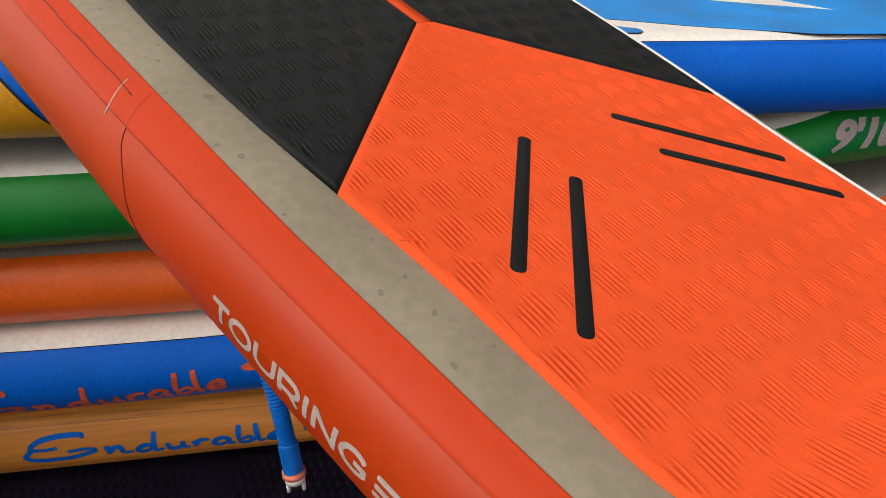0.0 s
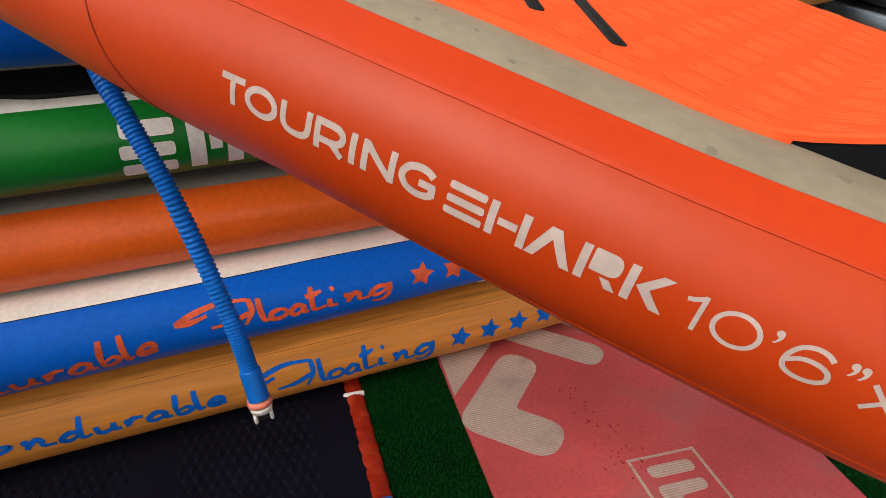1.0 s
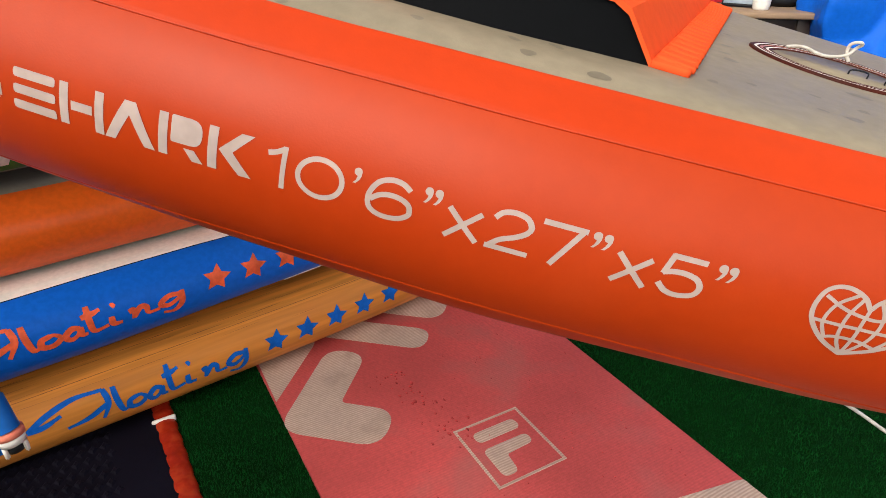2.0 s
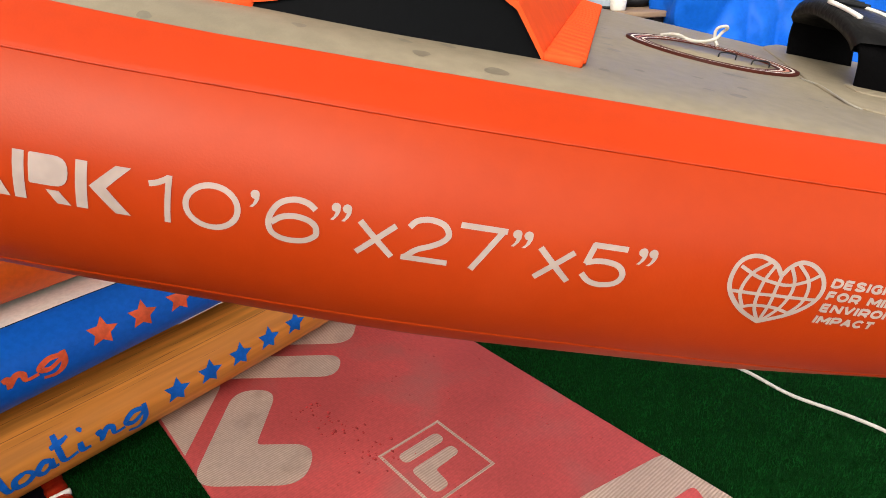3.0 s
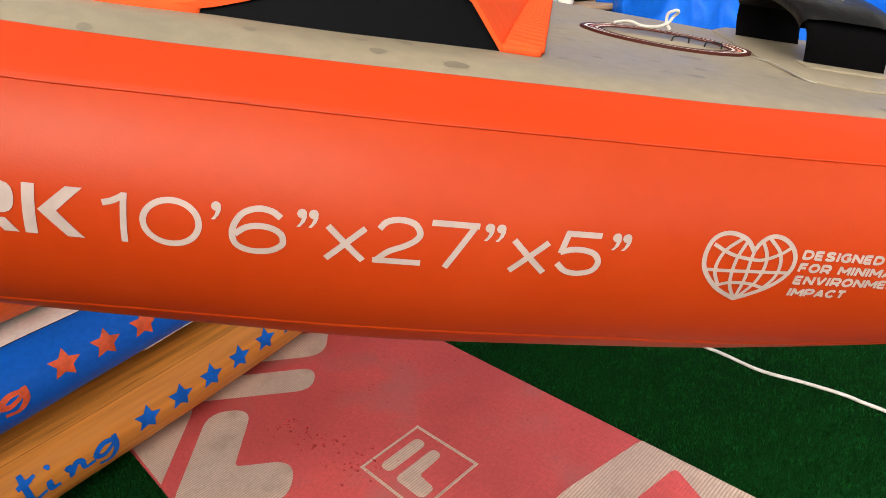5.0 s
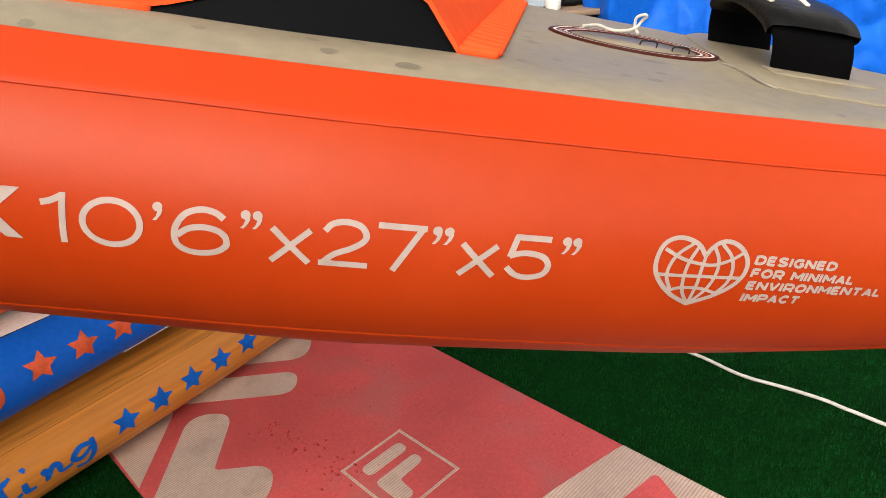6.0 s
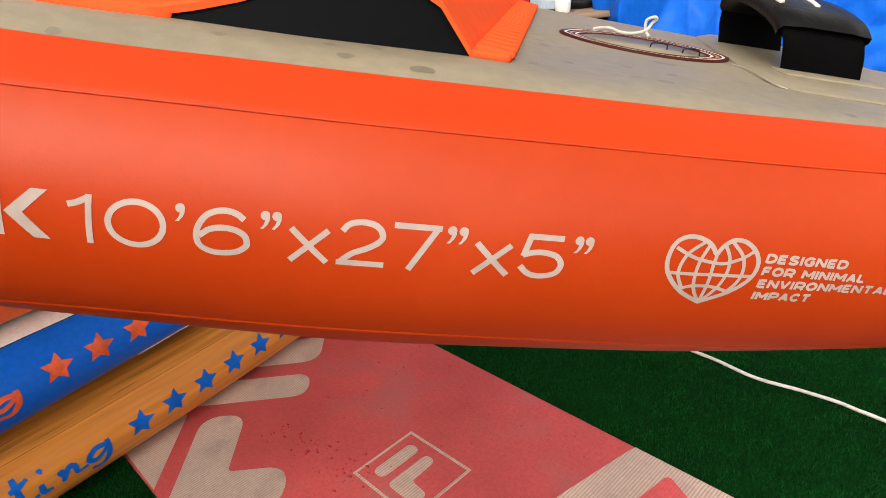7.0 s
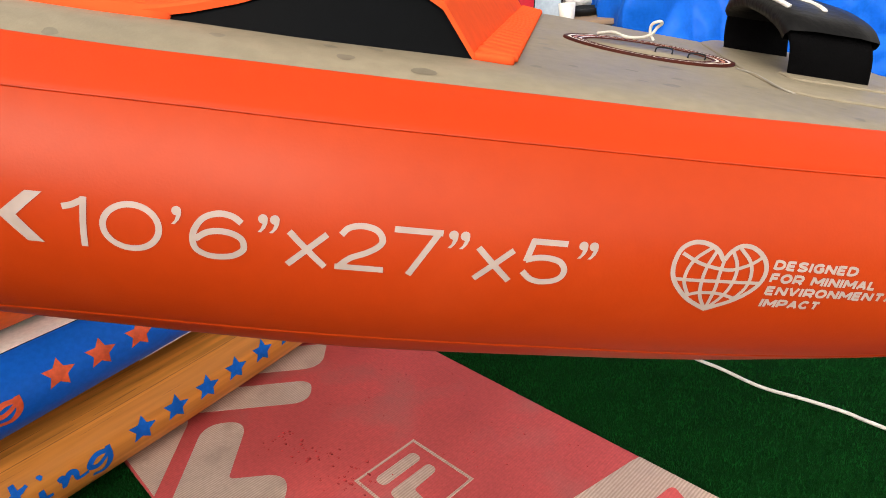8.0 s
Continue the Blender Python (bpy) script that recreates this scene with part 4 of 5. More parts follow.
def band(path, half, thick, taper=0.0, mid=0.0):
    rows = []
    for i, p in enumerate(path):
        d = (path[min(i + 1, len(path) - 1)] - path[max(i - 1, 0)]).normalized()
        nrm = Vector((1, 0, 0)).cross(d).normalized()
        f = i / (len(path) - 1)
        w = half * (1 - taper * math.sin(math.pi * f))
        t = thick / 2
        prof = [(-w, 0), (-w * 0.96, t), (-w * 0.5, t * (1 + mid)), (0, t * (1 + mid)), (w * 0.5, t * (1 + mid)), (w * 0.96, t), (w, 0), (w * 0.96, -t), (0, -t), (-w * 0.96, -t)]
        rows.append([p + Vector((x, 0, 0)) + nrm * z for x, z in prof])
    bm = grid_mesh(rows, closed=True)
    bm.faces.ensure_lookup_table()
    bmesh.ops.recalc_face_normals(bm, faces=bm.faces)
    return bm


part("webbing", band(arch, 0.0250, 0.004), BLACK_FABRIC, strap)
part("tab", slab(rounded([(-0.031, -0.085), (0.032, -0.085), (0.030, -0.058), (-0.030, -0.058)], 0.006), -0.0006, 0.0013, 0.0006), DECK_GREY, strap, "grey welded tab under the webbing")
sleeve = part("padding", band([p + Vector((0, 0, 0.001)) for p in arch[15:52]], 0.0278, 0.009, 0.0, 0.4), BLACK_LEATHER, strap, "black padded sleeve")
for i in range(6):
    p = arch[34 + i * 2]
    part("pad_rib", tube_mesh([p + Vector((x, 0, 0.0086)) for x in np.linspace(-0.022, -0.002, 6)], 0.0016, 6), PLASTIC_DARK, sleeve)
for x0, bend, k0, k1 in ((-0.020, 0.0, 26, 35), (0.002, 0.004, 26, 36)):
    part("print", tube_mesh([arch[k] + Vector((x0 - 0.0009 * (k - k0) + bend * math.sin((k - k0) * 0.35), 0, 0.0074)) for k in range(k0, k1)], 0.0016, 6), PLASTIC_WHITE, sleeve, "white print stroke")

# ring of bands round the leash plug
ring = thing("deck_ring", TOUR_AXES @ pose(0.4215, -0.004, -0.0005), "oval brown and cream banded ring lying on the grey deck", "ring")
RA, RB = 0.0555, 0.0465


def oval(k, z):
    return [((RA * k) * math.cos(a), (RB * k) * math.copysign(abs(math.sin(a)) ** 1.25, math.sin(a)), z) for a in np.linspace(0, 2 * math.pi, 72, endpoint=False)]


def hoop(k0, k1, h):
    bm = grid_mesh([oval(k0, 0), oval(k0 * 0.998, h * 0.85), oval(k0 * 0.985, h), oval(k1 * 1.015, h), oval(k1, h * 0.85), oval(k1, 0)], closed=True)
    bmesh.ops.recalc_face_normals(bm, faces=bm.faces)
    return bm


for k0, k1, h, m in ((1.0, 0.950, 0.0022, RING_BROWN), (0.950, 0.915, 0.0021, PVC_WHITE), (0.915, 0.890, 0.0021, RING_BROWN), (0.890, 0.845, 0.0018, RING_SALMON),
                     (0.845, 0.820, 0.0019, RING_BROWN), (0.820, 0.785, 0.0017, PVC_WHITE), (0.785, 0.745, 0.0018, RING_BROWN)):
    part("hoop", hoop(k0, k1, h), m, ring)
for x, y in ((0.010, -0.006), (0.030, -0.010)):
    part("staple", tube_mesh(spline([(x - 0.006, y, 0.0008), (x - 0.005, y, 0.0040), (x + 0.004, y + 0.002, 0.0042), (x + 0.005, y + 0.002, 0.0008)], 4), 0.0005, 6), PLASTIC_DARK, ring, "small dark staple")
part("base", slab([(x, y) for x, y, z in oval(0.75, 0)], 0, 0.0010), DECK_GREY, ring)
cord = thing("leash_cord", TOUR_AXES @ pose(0.4215, -0.004, 0.0045), "short white cord with an upright loop", "cord")
part("cord", tube_mesh(spline([(-0.034, -0.004, 0.0015), (-0.029, 0.004, 0.002), (-0.024, -0.003, 0.0035), (-0.018, 0.0, 0.002), (-0.012, -0.003, 0.002), (-0.005, 0.001, 0.003), (0.0, 0.0, 0.006),
                               (0.0025, 0.002, 0.010), (0.0045, 0.0, 0.013), (0.0025, -0.002, 0.0142), (-0.0015, 0.0, 0.0115), (-0.001, 0.001, 0.006), (0.002, 0.0, 0.002)], 7), 0.0010, 8), CORD_WHITE, cord)


# ---------- the stack of boards ----------
def stack_shape(length, half, thick, lift, blunt):
    """The form of a stacked board; thick is one thickness or rows of (along, thickness)."""
    keys = []
    for u in np.linspace(-1, 1, 41):
        keys.append((u * length / 2, half * max(0.0, 1 - abs(u) ** blunt) ** 0.55))
    return Shape(keys, thick, lift)


def stack_pose(shape, a, b, sb, top):
    """The pose of a level board whose near rail runs through a and b, b lying sb along it."""
    want = math.dist(a, b)
    lo, hi = sb - 2 * want, sb
    for _ in range(60):
        mid = (lo + hi) / 2
        if math.dist((mid, shape.half(mid)), (sb, shape.half(sb))) > want:
            lo = mid
        else:
            hi = mid
    la, lb = Vector((lo, -shape.half(lo))), Vector((sb, -shape.half(sb)))
    turn = math.atan2(b[1] - a[1], b[0] - a[0]) - math.atan2(lb.y - la.y, lb.x - la.x)
    c, n = math.cos(turn), math.sin(turn)
    return pose(a[0] - (c * la.x - n * la.y), a[1] - (n * la.x + c * la.y), top, 0, 0, math.degrees(turn))


STACK = {}


def stack_board(key, a, b, sb, z0, z1, rail_mat, deck_mat, label, deck_edge=58, length=3.4, half=0.40, lift=0.0, blunt=4.0, bottom_mat=PVC_GREY, thick=None):
    sh = stack_shape(length, half, thick or z1 - z0, lift, blunt)
    t = thing("paddle_board", stack_pose(sh, a, b, sb, z1), label, "paddle board", "boards in the stack")
    e = length / 2
    part("deck", sh.deck(-e, e, deck_edge, 120), deck_mat, t)
    for side in (-1, 1):
        edge = deck_edge if callable(deck_edge) else level(deck_edge)
        part("rail", sh.strip(-e, e, [(blend(edge, level(-60), k / 21), 0.0) for k in range(22)], 160, side), rail_mat, t)
        part("edge_tape", sh.strip(-e, e, [(blend(edge, level(90), 0.04), 0.0008), (edge, 0.0008), (blend(edge, level(0), 0.05), 0.0008)], 160, side), rail_mat, t)
    part("bottom", sh.bottom(-e, e, -60, 80), bottom_mat, t)
    STACK[key] = (t, sh)
    return t, sh


def blue_edge(s):
    return float(np.interp(s, [-0.3, -0.05, 0.15, 0.3, 0.45, 0.6], [54, 57, 63, 68, 72, 72]))


wood, WOOD = stack_board("wood", (-1.0, 0.065), (-0.246, 0.959), 0.75, 0.012, 0.162, WOOD_RAIL, WOOD_DECK, "wood-look inflatable paddle board with blue lettering and stars", 42, bottom_mat=WOOD_DECK)
blue, BLUE = stack_board("blue", (-1.0, 0.05), (-0.382, 0.754), 0.6, 0.166, 0.333, PVC_BLUE, PVC_WHITE, "blue inflatable paddle board with orange lettering and white deck", blue_edge,
                         thick=[(-0.3, 0.165), (-0.1, 0.157), (0.1, 0.150), (0.28, 0.145), (0.48, 0.132), (0.68, 0.122)])
orange, ORANGE = stack_board("orange", (-1.04, 0.077), (-0.321, 0.931), 0.69, 0.334, 0.482, PVC_ORANGE, PVC_GREY, "plain orange inflatable paddle board with grey deck", 62, length=3.8)
green, GREEN = stack_board("green", (-1.0, 0.066), (-0.17, 1.15), 0.95, 0.507, 0.647, PVC_GREEN, PVC_WHITE, "green inflatable paddle board with white deck and black pad", 58, lift=0.5, length=3.5, blunt=6.0)
upper, UPPER = stack_board("top", (-1.0, 0.06), (-0.16, 1.09), 1.05, 0.69, 0.838, PVC_BLUE, PVC_WHITE, "blue and yellow inflatable paddle board with patterned white deck", 60, blunt=7.0, length=3.9)


def rail_text(t, sh, text, s0, s1, deg, height, mat, label, shear=0.2, bold=0.0):
    part("lettering", wrap(cut(letters(text, bold=bold, shear=shear), 16, 6, -0.5, 1.2), sh, s0, s1, lambda s: deg, height, off=0.0012), mat, t, label)


ENDURABLE = (("E", -0.4721, -0.353), ("n", -0.3378, -0.287), ("d", -0.2810, -0.233), ("u", -0.2260, -0.186), ("r", -0.1800, -0.150), ("a", -0.1440, -0.102), ("b", -0.0985, -0.066), ("l", -0.0640, -0.046), ("e", -0.0400, -0.008))
FLOATING = (("F", 0.030, 0.1560), ("l", 0.1660, 0.188), ("o", 0.1850, 0.217), ("a", 0.2200, 0.254), ("t", 0.2490, 0.286), ("i", 0.2860, 0.307), ("n", 0.3190, 0.367), ("g", 0.3680, 0.408))


def foot(keys):
    return lambda s: float(np.interp(s, [k[0] for k in keys], [k[1] for k in keys]))


part("lettering", script(ENDURABLE, WOOD, foot([(-0.47, -4), (-0.06, -11)]), 34, 0.0105), INK_BLUE, wood, "blue brush lettering")
part("lettering", script(FLOATING, WOOD, foot([(0.03, -12), (0.17, -17), (0.41, -14)]), 43, 0.0105), INK_BLUE, wood, "blue brush lettering")
part("lettering", script([(c, a + 0.004, b + 0.004) for c, a, b in ENDURABLE], BLUE, foot([(-0.47, -41), (-0.27, -38), (-0.07, -26), (0.0, -20)]), 42, 0.0105), INK_ORANGE, blue, "orange brush lettering")
part("lettering", script([(c, a - 0.003, b - 0.003) for c, a, b in FLOATING], BLUE, foot([(0.02, -1), (0.17, -8), (0.26, -8.5), (0.41, -7.7)]), 36, 0.0105), INK_ORANGE, blue, "orange brush lettering")
part("piping", tube_mesh([BLUE.rail(s, -56, -1, 0.001) for s in np.linspace(0.60, 1.4, 60)], 0.0010, 6), PVC_WHITE, blue, "thin white piping")
# thin dark line where the white deck meets the rail
for t, sh, d in ((blue, BLUE, blue_edge), (upper, UPPER, level(60))):
    part("edge_line", tube_mesh([sh.rail(s, d(s) + 1.5, -1, 0.0004) for s in np.linspace(-1.5, 1.6, 160)], 0.0011, 6), PLASTIC_DARK, t, "thin dark line along the deck edge")
for i in range(6):
    part("star", lay(sliced(flat_shapes([star(0, 0, 0.0268)])), WOOD, 0.4710 + 0.0698 * i, 1.3 + 0.95 * i), INK_BLUE, wood, "blue star")
    part("star", lay(sliced(flat_shapes([star(0, 0, 0.0258)])), BLUE, 0.4680 + 0.0675 * i, 12 - 1.6 * i), INK_ORANGE, blue, "orange star")
part("pinstripe", WOOD.patch(-1.5, 1.5, 48.6, 47.8, 160, 2, -1, 0.0006), GRAIN, wood, "thin dark plank line")
grain_rng = random.Random(11)
streaks = []
for k in range(60):
    s, d = grain_rng.uniform(-0.7, 1.0), grain_rng.uniform(50, 82) if k < 44 else grain_rng.uniform(26, 46)
    ln, tilt, w = grain_rng.uniform(0.03, 0.14), grain_rng.uniform(-1.5, 1.5), grain_rng.uniform(0.25, 0.7) * (0.8 if k < 44 else 0.4)
    streaks.append(grid_mesh([[WOOD.rail(s + ln * f, d + tilt * f + e * w * math.sin(math.pi * min(0.98, f + 0.01)), -1, 0.0006) for f in np.linspace(0, 1, 8)] for e in (-1, 1)]))
for b in streaks:
    bmesh.ops.recalc_face_normals(b, faces=b.faces)
tagged(part("grain", join(streaks), GRAIN, wood, "dark wood grain print"), kind="stuff")
# faded maker's mark on the green rail, and its length
gm = [rounded([(0, 0), (0.068, 0), (0.068, 0.020), (0, 0.020)], 0.006), rounded([(0, 0.028), (0.068, 0.028), (0.068, 0.046), (0, 0.046)], 0.006), rounded([(0.004, 0.054), (0.07, 0.054), (0.07, 0.074), (0.004, 0.074)], 0.006),
      [(0.085, 0), (0.106, 0), (0.106, 0.074), (0.085, 0.074)], [(0.112, 0.028), (0.128, 0.028), (0.128, 0.048), (0.112, 0.048)], [(0.134, 0), (0.155, 0), (0.155, 0.074), (0.134, 0.074)],
      [(0.168, 0), (0.190, 0), (0.203, 0.040), (0.216, 0), (0.238, 0), (0.214, 0.074), (0.192, 0.074)],
      [(0.250, 0), (0.271, 0), (0.271, 0.074), (0.250, 0.074)], rounded([(0.278, 0.03), (0.31, 0.03), (0.31, 0.074), (0.278, 0.074)], 0.012)]
for outline in gm:
    bm = cut(flat_shapes([[(x / 0.31, y / 0.074) for x, y in outline]]), 14, 8)
    part("emblem_shape", wrap(bm, GREEN, -0.085, 0.269, lambda s: -43, 75, off=0.0012), PVC_WHITE, green, "white printed shape")
rail_text(green, GREEN, "9'10", 1.085, 1.26, -8, 44, INK_WHITE, "white lettering", 0.25, 0.05)
part("traction_pad", slab(rounded([(-0.275, -0.28), (-0.195, -0.345), (1.1, -0.33), (1.1, 0.33), (-0.30, 0.33)], [0.05, 0.05, 0.02, 0.02, 0.05]), -0.001, 0.006, 0.002), EVA_BLACK, green, "black deck pad")
# yellow ends of the upper board and the pattern on its deck


def yellow_line(d):
    return float(np.interp(d, [-60, -45, -23, 8, 45, 60], [-0.088, -0.112, -0.138, -0.164, -0.198, -0.215]))


part("rail_paint", UPPER.patch(-1.9, yellow_line, 59, -60, 60, 30, -1, 0.0009), PVC_YELLOW, upper, "yellow rail end")
part("rail_paint", UPPER.patch(yellow_line, lambda d: yellow_line(d) + 0.004, 59, -60, 2, 30, -1, 0.0011), PLASTIC_DARK, upper)
part("rail_paint", UPPER.patch(lambda d: 1.40 + 0.03 * math.cos(radians(d * 1.4)), 1.9, 59, -60, 30, 24, -1, 0.0009), PVC_YELLOW, upper, "yellow rail end")
part("emblem", lay(sliced(flat_shapes([rounded([(x, 0), (x + 0.035, 0), (x + 0.035, 0.045), (x, 0.045)], 0.006) for x in (0, 0.045, 0.09)])), UPPER, 1.50, 2, off=0.0018), INK_WHITE, upper, "white printed shapes")
DECK_BLUE = material("blue deck print", (0.002, 0.26, 0.75), 0.4, 0.12, 8, 0.1, 500, dirt=(0.05, 0.3, 0.7), dirt_amount=0.4, dirt_scale=60)
for o in ([(0.30, -0.12), (0.55, 0.04), (0.87, 0.03), (1.31, -0.150), (1.2, 0.045), (0.95, 0.14), (1.25, 0.22), (1.55, 0.12), (1.56, -0.30), (1.35, -0.352), (1.10, -0.350), (0.90, -0.292), (0.74, -0.225), (0.5, -0.2)],
          [(0.62, -0.29), (0.74, -0.285), (0.785, -0.31), (0.775, -0.338), (0.62, -0.335)]):
    part("deck_print_edge", slab([tuple(Vector(p) * 1.006 + Vector((-0.004, -0.001))) for p in rounded(o, 0.015)], -0.0012, 0.0004, 0), PLASTIC_DARK, upper, smooth=False)
    part("deck_print", slab(rounded(o, 0.015), -0.0012, 0.0008, 0), DECK_BLUE, upper, "blue swoosh print", smooth=False)

# ---------- pump hose ----------
hose = thing("pump_hose", Matrix.Translation((-0.48, 0.212, 0.325)), "blue corrugated pump hose hanging down with white bayonet end", "hose")
hp = spline([(0, 0, 0), (-0.017, 0.006, 0.048), (-0.035, 0.011, 0.095), (-0.073, 0.018, 0.175), (-0.107, 0.013, 0.275), (-0.150, 0.016, 0.345), (-0.202, 0.028, 0.408), (-0.25, 0.07, 0.450), (-0.28, 0.17, 0.475)], 60)
part("tube", tube_mesh(hp, 0.0112, 16, lambda i: 1.0 + 0.085 * (1 if (i // 2) % 2 else -1)), HOSE_BLUE, hose, "ribbed blue hose", smooth=False)
part("cuff", tube_mesh(hp[:52], 0.0140, 20, lambda i: 1.0 if i < 50 else 0.93), HOSE_BLUE, hose, "smooth blue cuff")
axis = Vector((0.17, -0.06, -0.98)).normalized()
turn = axis.to_track_quat("Z", "Y").to_matrix().to_4x4()


def cone(r0, r1, z0, z1, seg=20):
    bm = bmesh.new()
    bmesh.ops.create_cone(bm, cap_ends=True, segments=seg, radius1=r0, radius2=r1, depth=z1 - z0, matrix=turn @ Matrix.Translation((0, 0, (z0 + z1) / 2)))
    return bm


part("seal", cone(0.0164, 0.0166, 0.0, 0.0075, 28), PLASTIC_PINK, hose, "faded red rubber seal")
collar = part("collar", cone(0.0158, 0.0138, 0.0075, 0.018, 28), PLASTIC_WHITE, hose, "white collar")
part("spigot", cone(0.0098, 0.0085, 0.018, 0.029, 24), PLASTIC_DARK, hose)
for a in (20, 200):
    bm = bmesh.new()
    bmesh.ops.create_cube(bm, size=1, matrix=turn @ pose(0, 0, 0, 0, 0, a) @ Matrix.Translation((0.0105, 0, 0.025)) @ Matrix.Diagonal((0.005, 0.016, 0.016, 1)))
    bmesh.ops.bevel(bm, geom=bm.edges[:], offset=0.0015, segments=2, affect="EDGES")
    part("claw", bm, PLASTIC_WHITE, collar, "white bayonet claw")

# ---------- floor mat ----------
MAT = Matrix(((0.66, 0.7513, 0, 0.064), (-0.7513, 0.66, 0, 0.641), (0, 0, 1, 0), (0, 0, 0, 1)))
mat = thing("floor_mat", MAT, "worn red foam mat with cream printed shapes lying on turf", "mat")
part("sheet", slab(rounded([(-0.9, -0.336), (1.0, -0.336), (1.0, 0.2955), (-0.9, 0.2955)], 0.02), 0, 0.008, 0.002), MAT_RED, mat)


def on_mat(pts):
    inv = MAT.inverted()
    return [tuple((inv @ Vector((x, y, 0))).xy) for x, y in pts]


def mat_print(outline, mat_used=MAT_CREAM, z=0.0087, label="cream print"):
    part("print", slab(outline, 0.0075, z, 0), mat_used, mat, label, smooth=False)


mat_print(on_mat(rounded([(-0.357, 0.581), (-0.156, 0.581), (-0.156, 0.680), (-0.268, 0.680), (-0.268, 0.840), (-0.357, 0.840)], [0.05, 0.05, 0.045, 0.012, 0.047, 0.047], 8)))
mat_print(on_mat(rounded([(-0.50, 0.881), (-0.151, 0.881), (-0.151, 0.958), (-0.50, 0.957)], [0, 0.037, 0.037, 0], 8)))
mat_print(on_mat(rounded([(-0.50, 1.003), (-0.138, 1.003), (-0.138, 1.10), (-0.5, 1.10)], [0, 0.05, 0.01, 0], 8)))
mat_print(on_mat(rounded([(-0.392, 0.655), (-0.392, 0.872), (-0.480, 0.885), (-0.497, 0.778)], [0, 0.03, 0, 0], 6)))
mat_print(rounded([(0.2296, 0.06), (0.2296, 0.113), (0.262, 0.280), (0.267, 0.2945), (0.62, 0.2945), (0.62, -0.06)], [0, 0.05, 0, 0, 0, 0], 6))
mat_print(rounded([(0.325, 0.165), (0.341, 0.272), (0.415, 0.232), (0.50, 0.12)], 0.014, 5), MAT_RED, 0.0094, "red shape inside the print")
frame_pts = [(-0.068, 0.062), (-0.068, -0.072), (0.081, -0.072), (0.081, 0.064)]
for p, q in zip(frame_pts, frame_pts[1:] + frame_pts[:1]):
    d = (Vector(q) - Vector(p)).normalized()
    nrm = Vector((-d.y, d.x)) * 0.0026
    a, b = Vector(p) - d * 0.0026, Vector(q) + d * 0.0026
    e = 0.0004 if abs(d.x) > 0.5 else 0.0
    part("print", slab([tuple(a - nrm), tuple(b - nrm), tuple(b + nrm), tuple(a + nrm)], 0.0075, 0.0088 + e), MAT_CREAM, mat, "thin cream frame", smooth=False)
mat_print(rounded([(-0.0475, -0.049), (-0.021, -0.049), (-0.021, 0.042), (-0.0475, 0.042)], 0.0125, 7))
mat_print(rounded([(-0.004, -0.052), (0.066, -0.052), (0.066, -0.022), (0.024, -0.018), (0.020, 0.041), (-0.004, 0.041)], [0.013, 0.013, 0.012, 0.006, 0.011, 0.011], 6))
# torn nicks in the foam, each with a flat dark shape painted as undershadow
NICK = material("torn foam", (0.52, 0.05, 0.055), 0.8, 0.3, 60, 0.6, 300)
bm, undershade = bmesh.new(), bmesh.new()
for i in range(150):
    t = rng.random()
    a, b = -0.29 + 0.26 * t + rng.gauss(0, 0.014), -0.105 + 0.035 * t + rng.gauss(0, 0.020)
    if i > 66:
        a, b = rng.uniform(-0.34, 0.3), rng.uniform(-0.25, 0.27)
    r = rng.uniform(0.0012, 0.0048) if i < 66 else rng.uniform(0.0008, 0.0026)
    shade_rim = [undershade.verts.new((a + r * 0.4 + r * rng.uniform(0.6, 1.3) * math.cos(k), b + r * rng.uniform(0.3, 0.9) * math.sin(k), 0.00815)) for k in np.linspace(0, 2 * math.pi, 7, endpoint=False)]
    undershade.faces.new(shade_rim)
    ring_v = [bm.verts.new((a - r * 0.3 + r * rng.uniform(0.4, 1.1) * math.cos(k), b + r * rng.uniform(0.3, 1.0) * math.sin(k), 0.0080)) for k in np.linspace(0, 2 * math.pi, 7, endpoint=False)]
    top = bm.verts.new((a + rng.uniform(-r, r) * 0.6, b + rng.uniform(-r, r) * 0.6, 0.0082 + r * 0.42))
    for k in range(7):
        bm.faces.new((ring_v[k], ring_v[(k + 1) % 7], top))
NICK_SHADE = material("shade beside torn foam", (0.30, 0.036, 0.038), 0.9, 0.3, 60, 0.6, 300, spec=0.05)
tagged(part("torn_and_shade", undershade, NICK_SHADE, mat, "flat dark undershadow painted beside the nicks", smooth=False), kind="stuff")
tagged(part("torn_and_shade", bm, NICK, mat, "small torn nicks", smooth=False), kind="stuff")

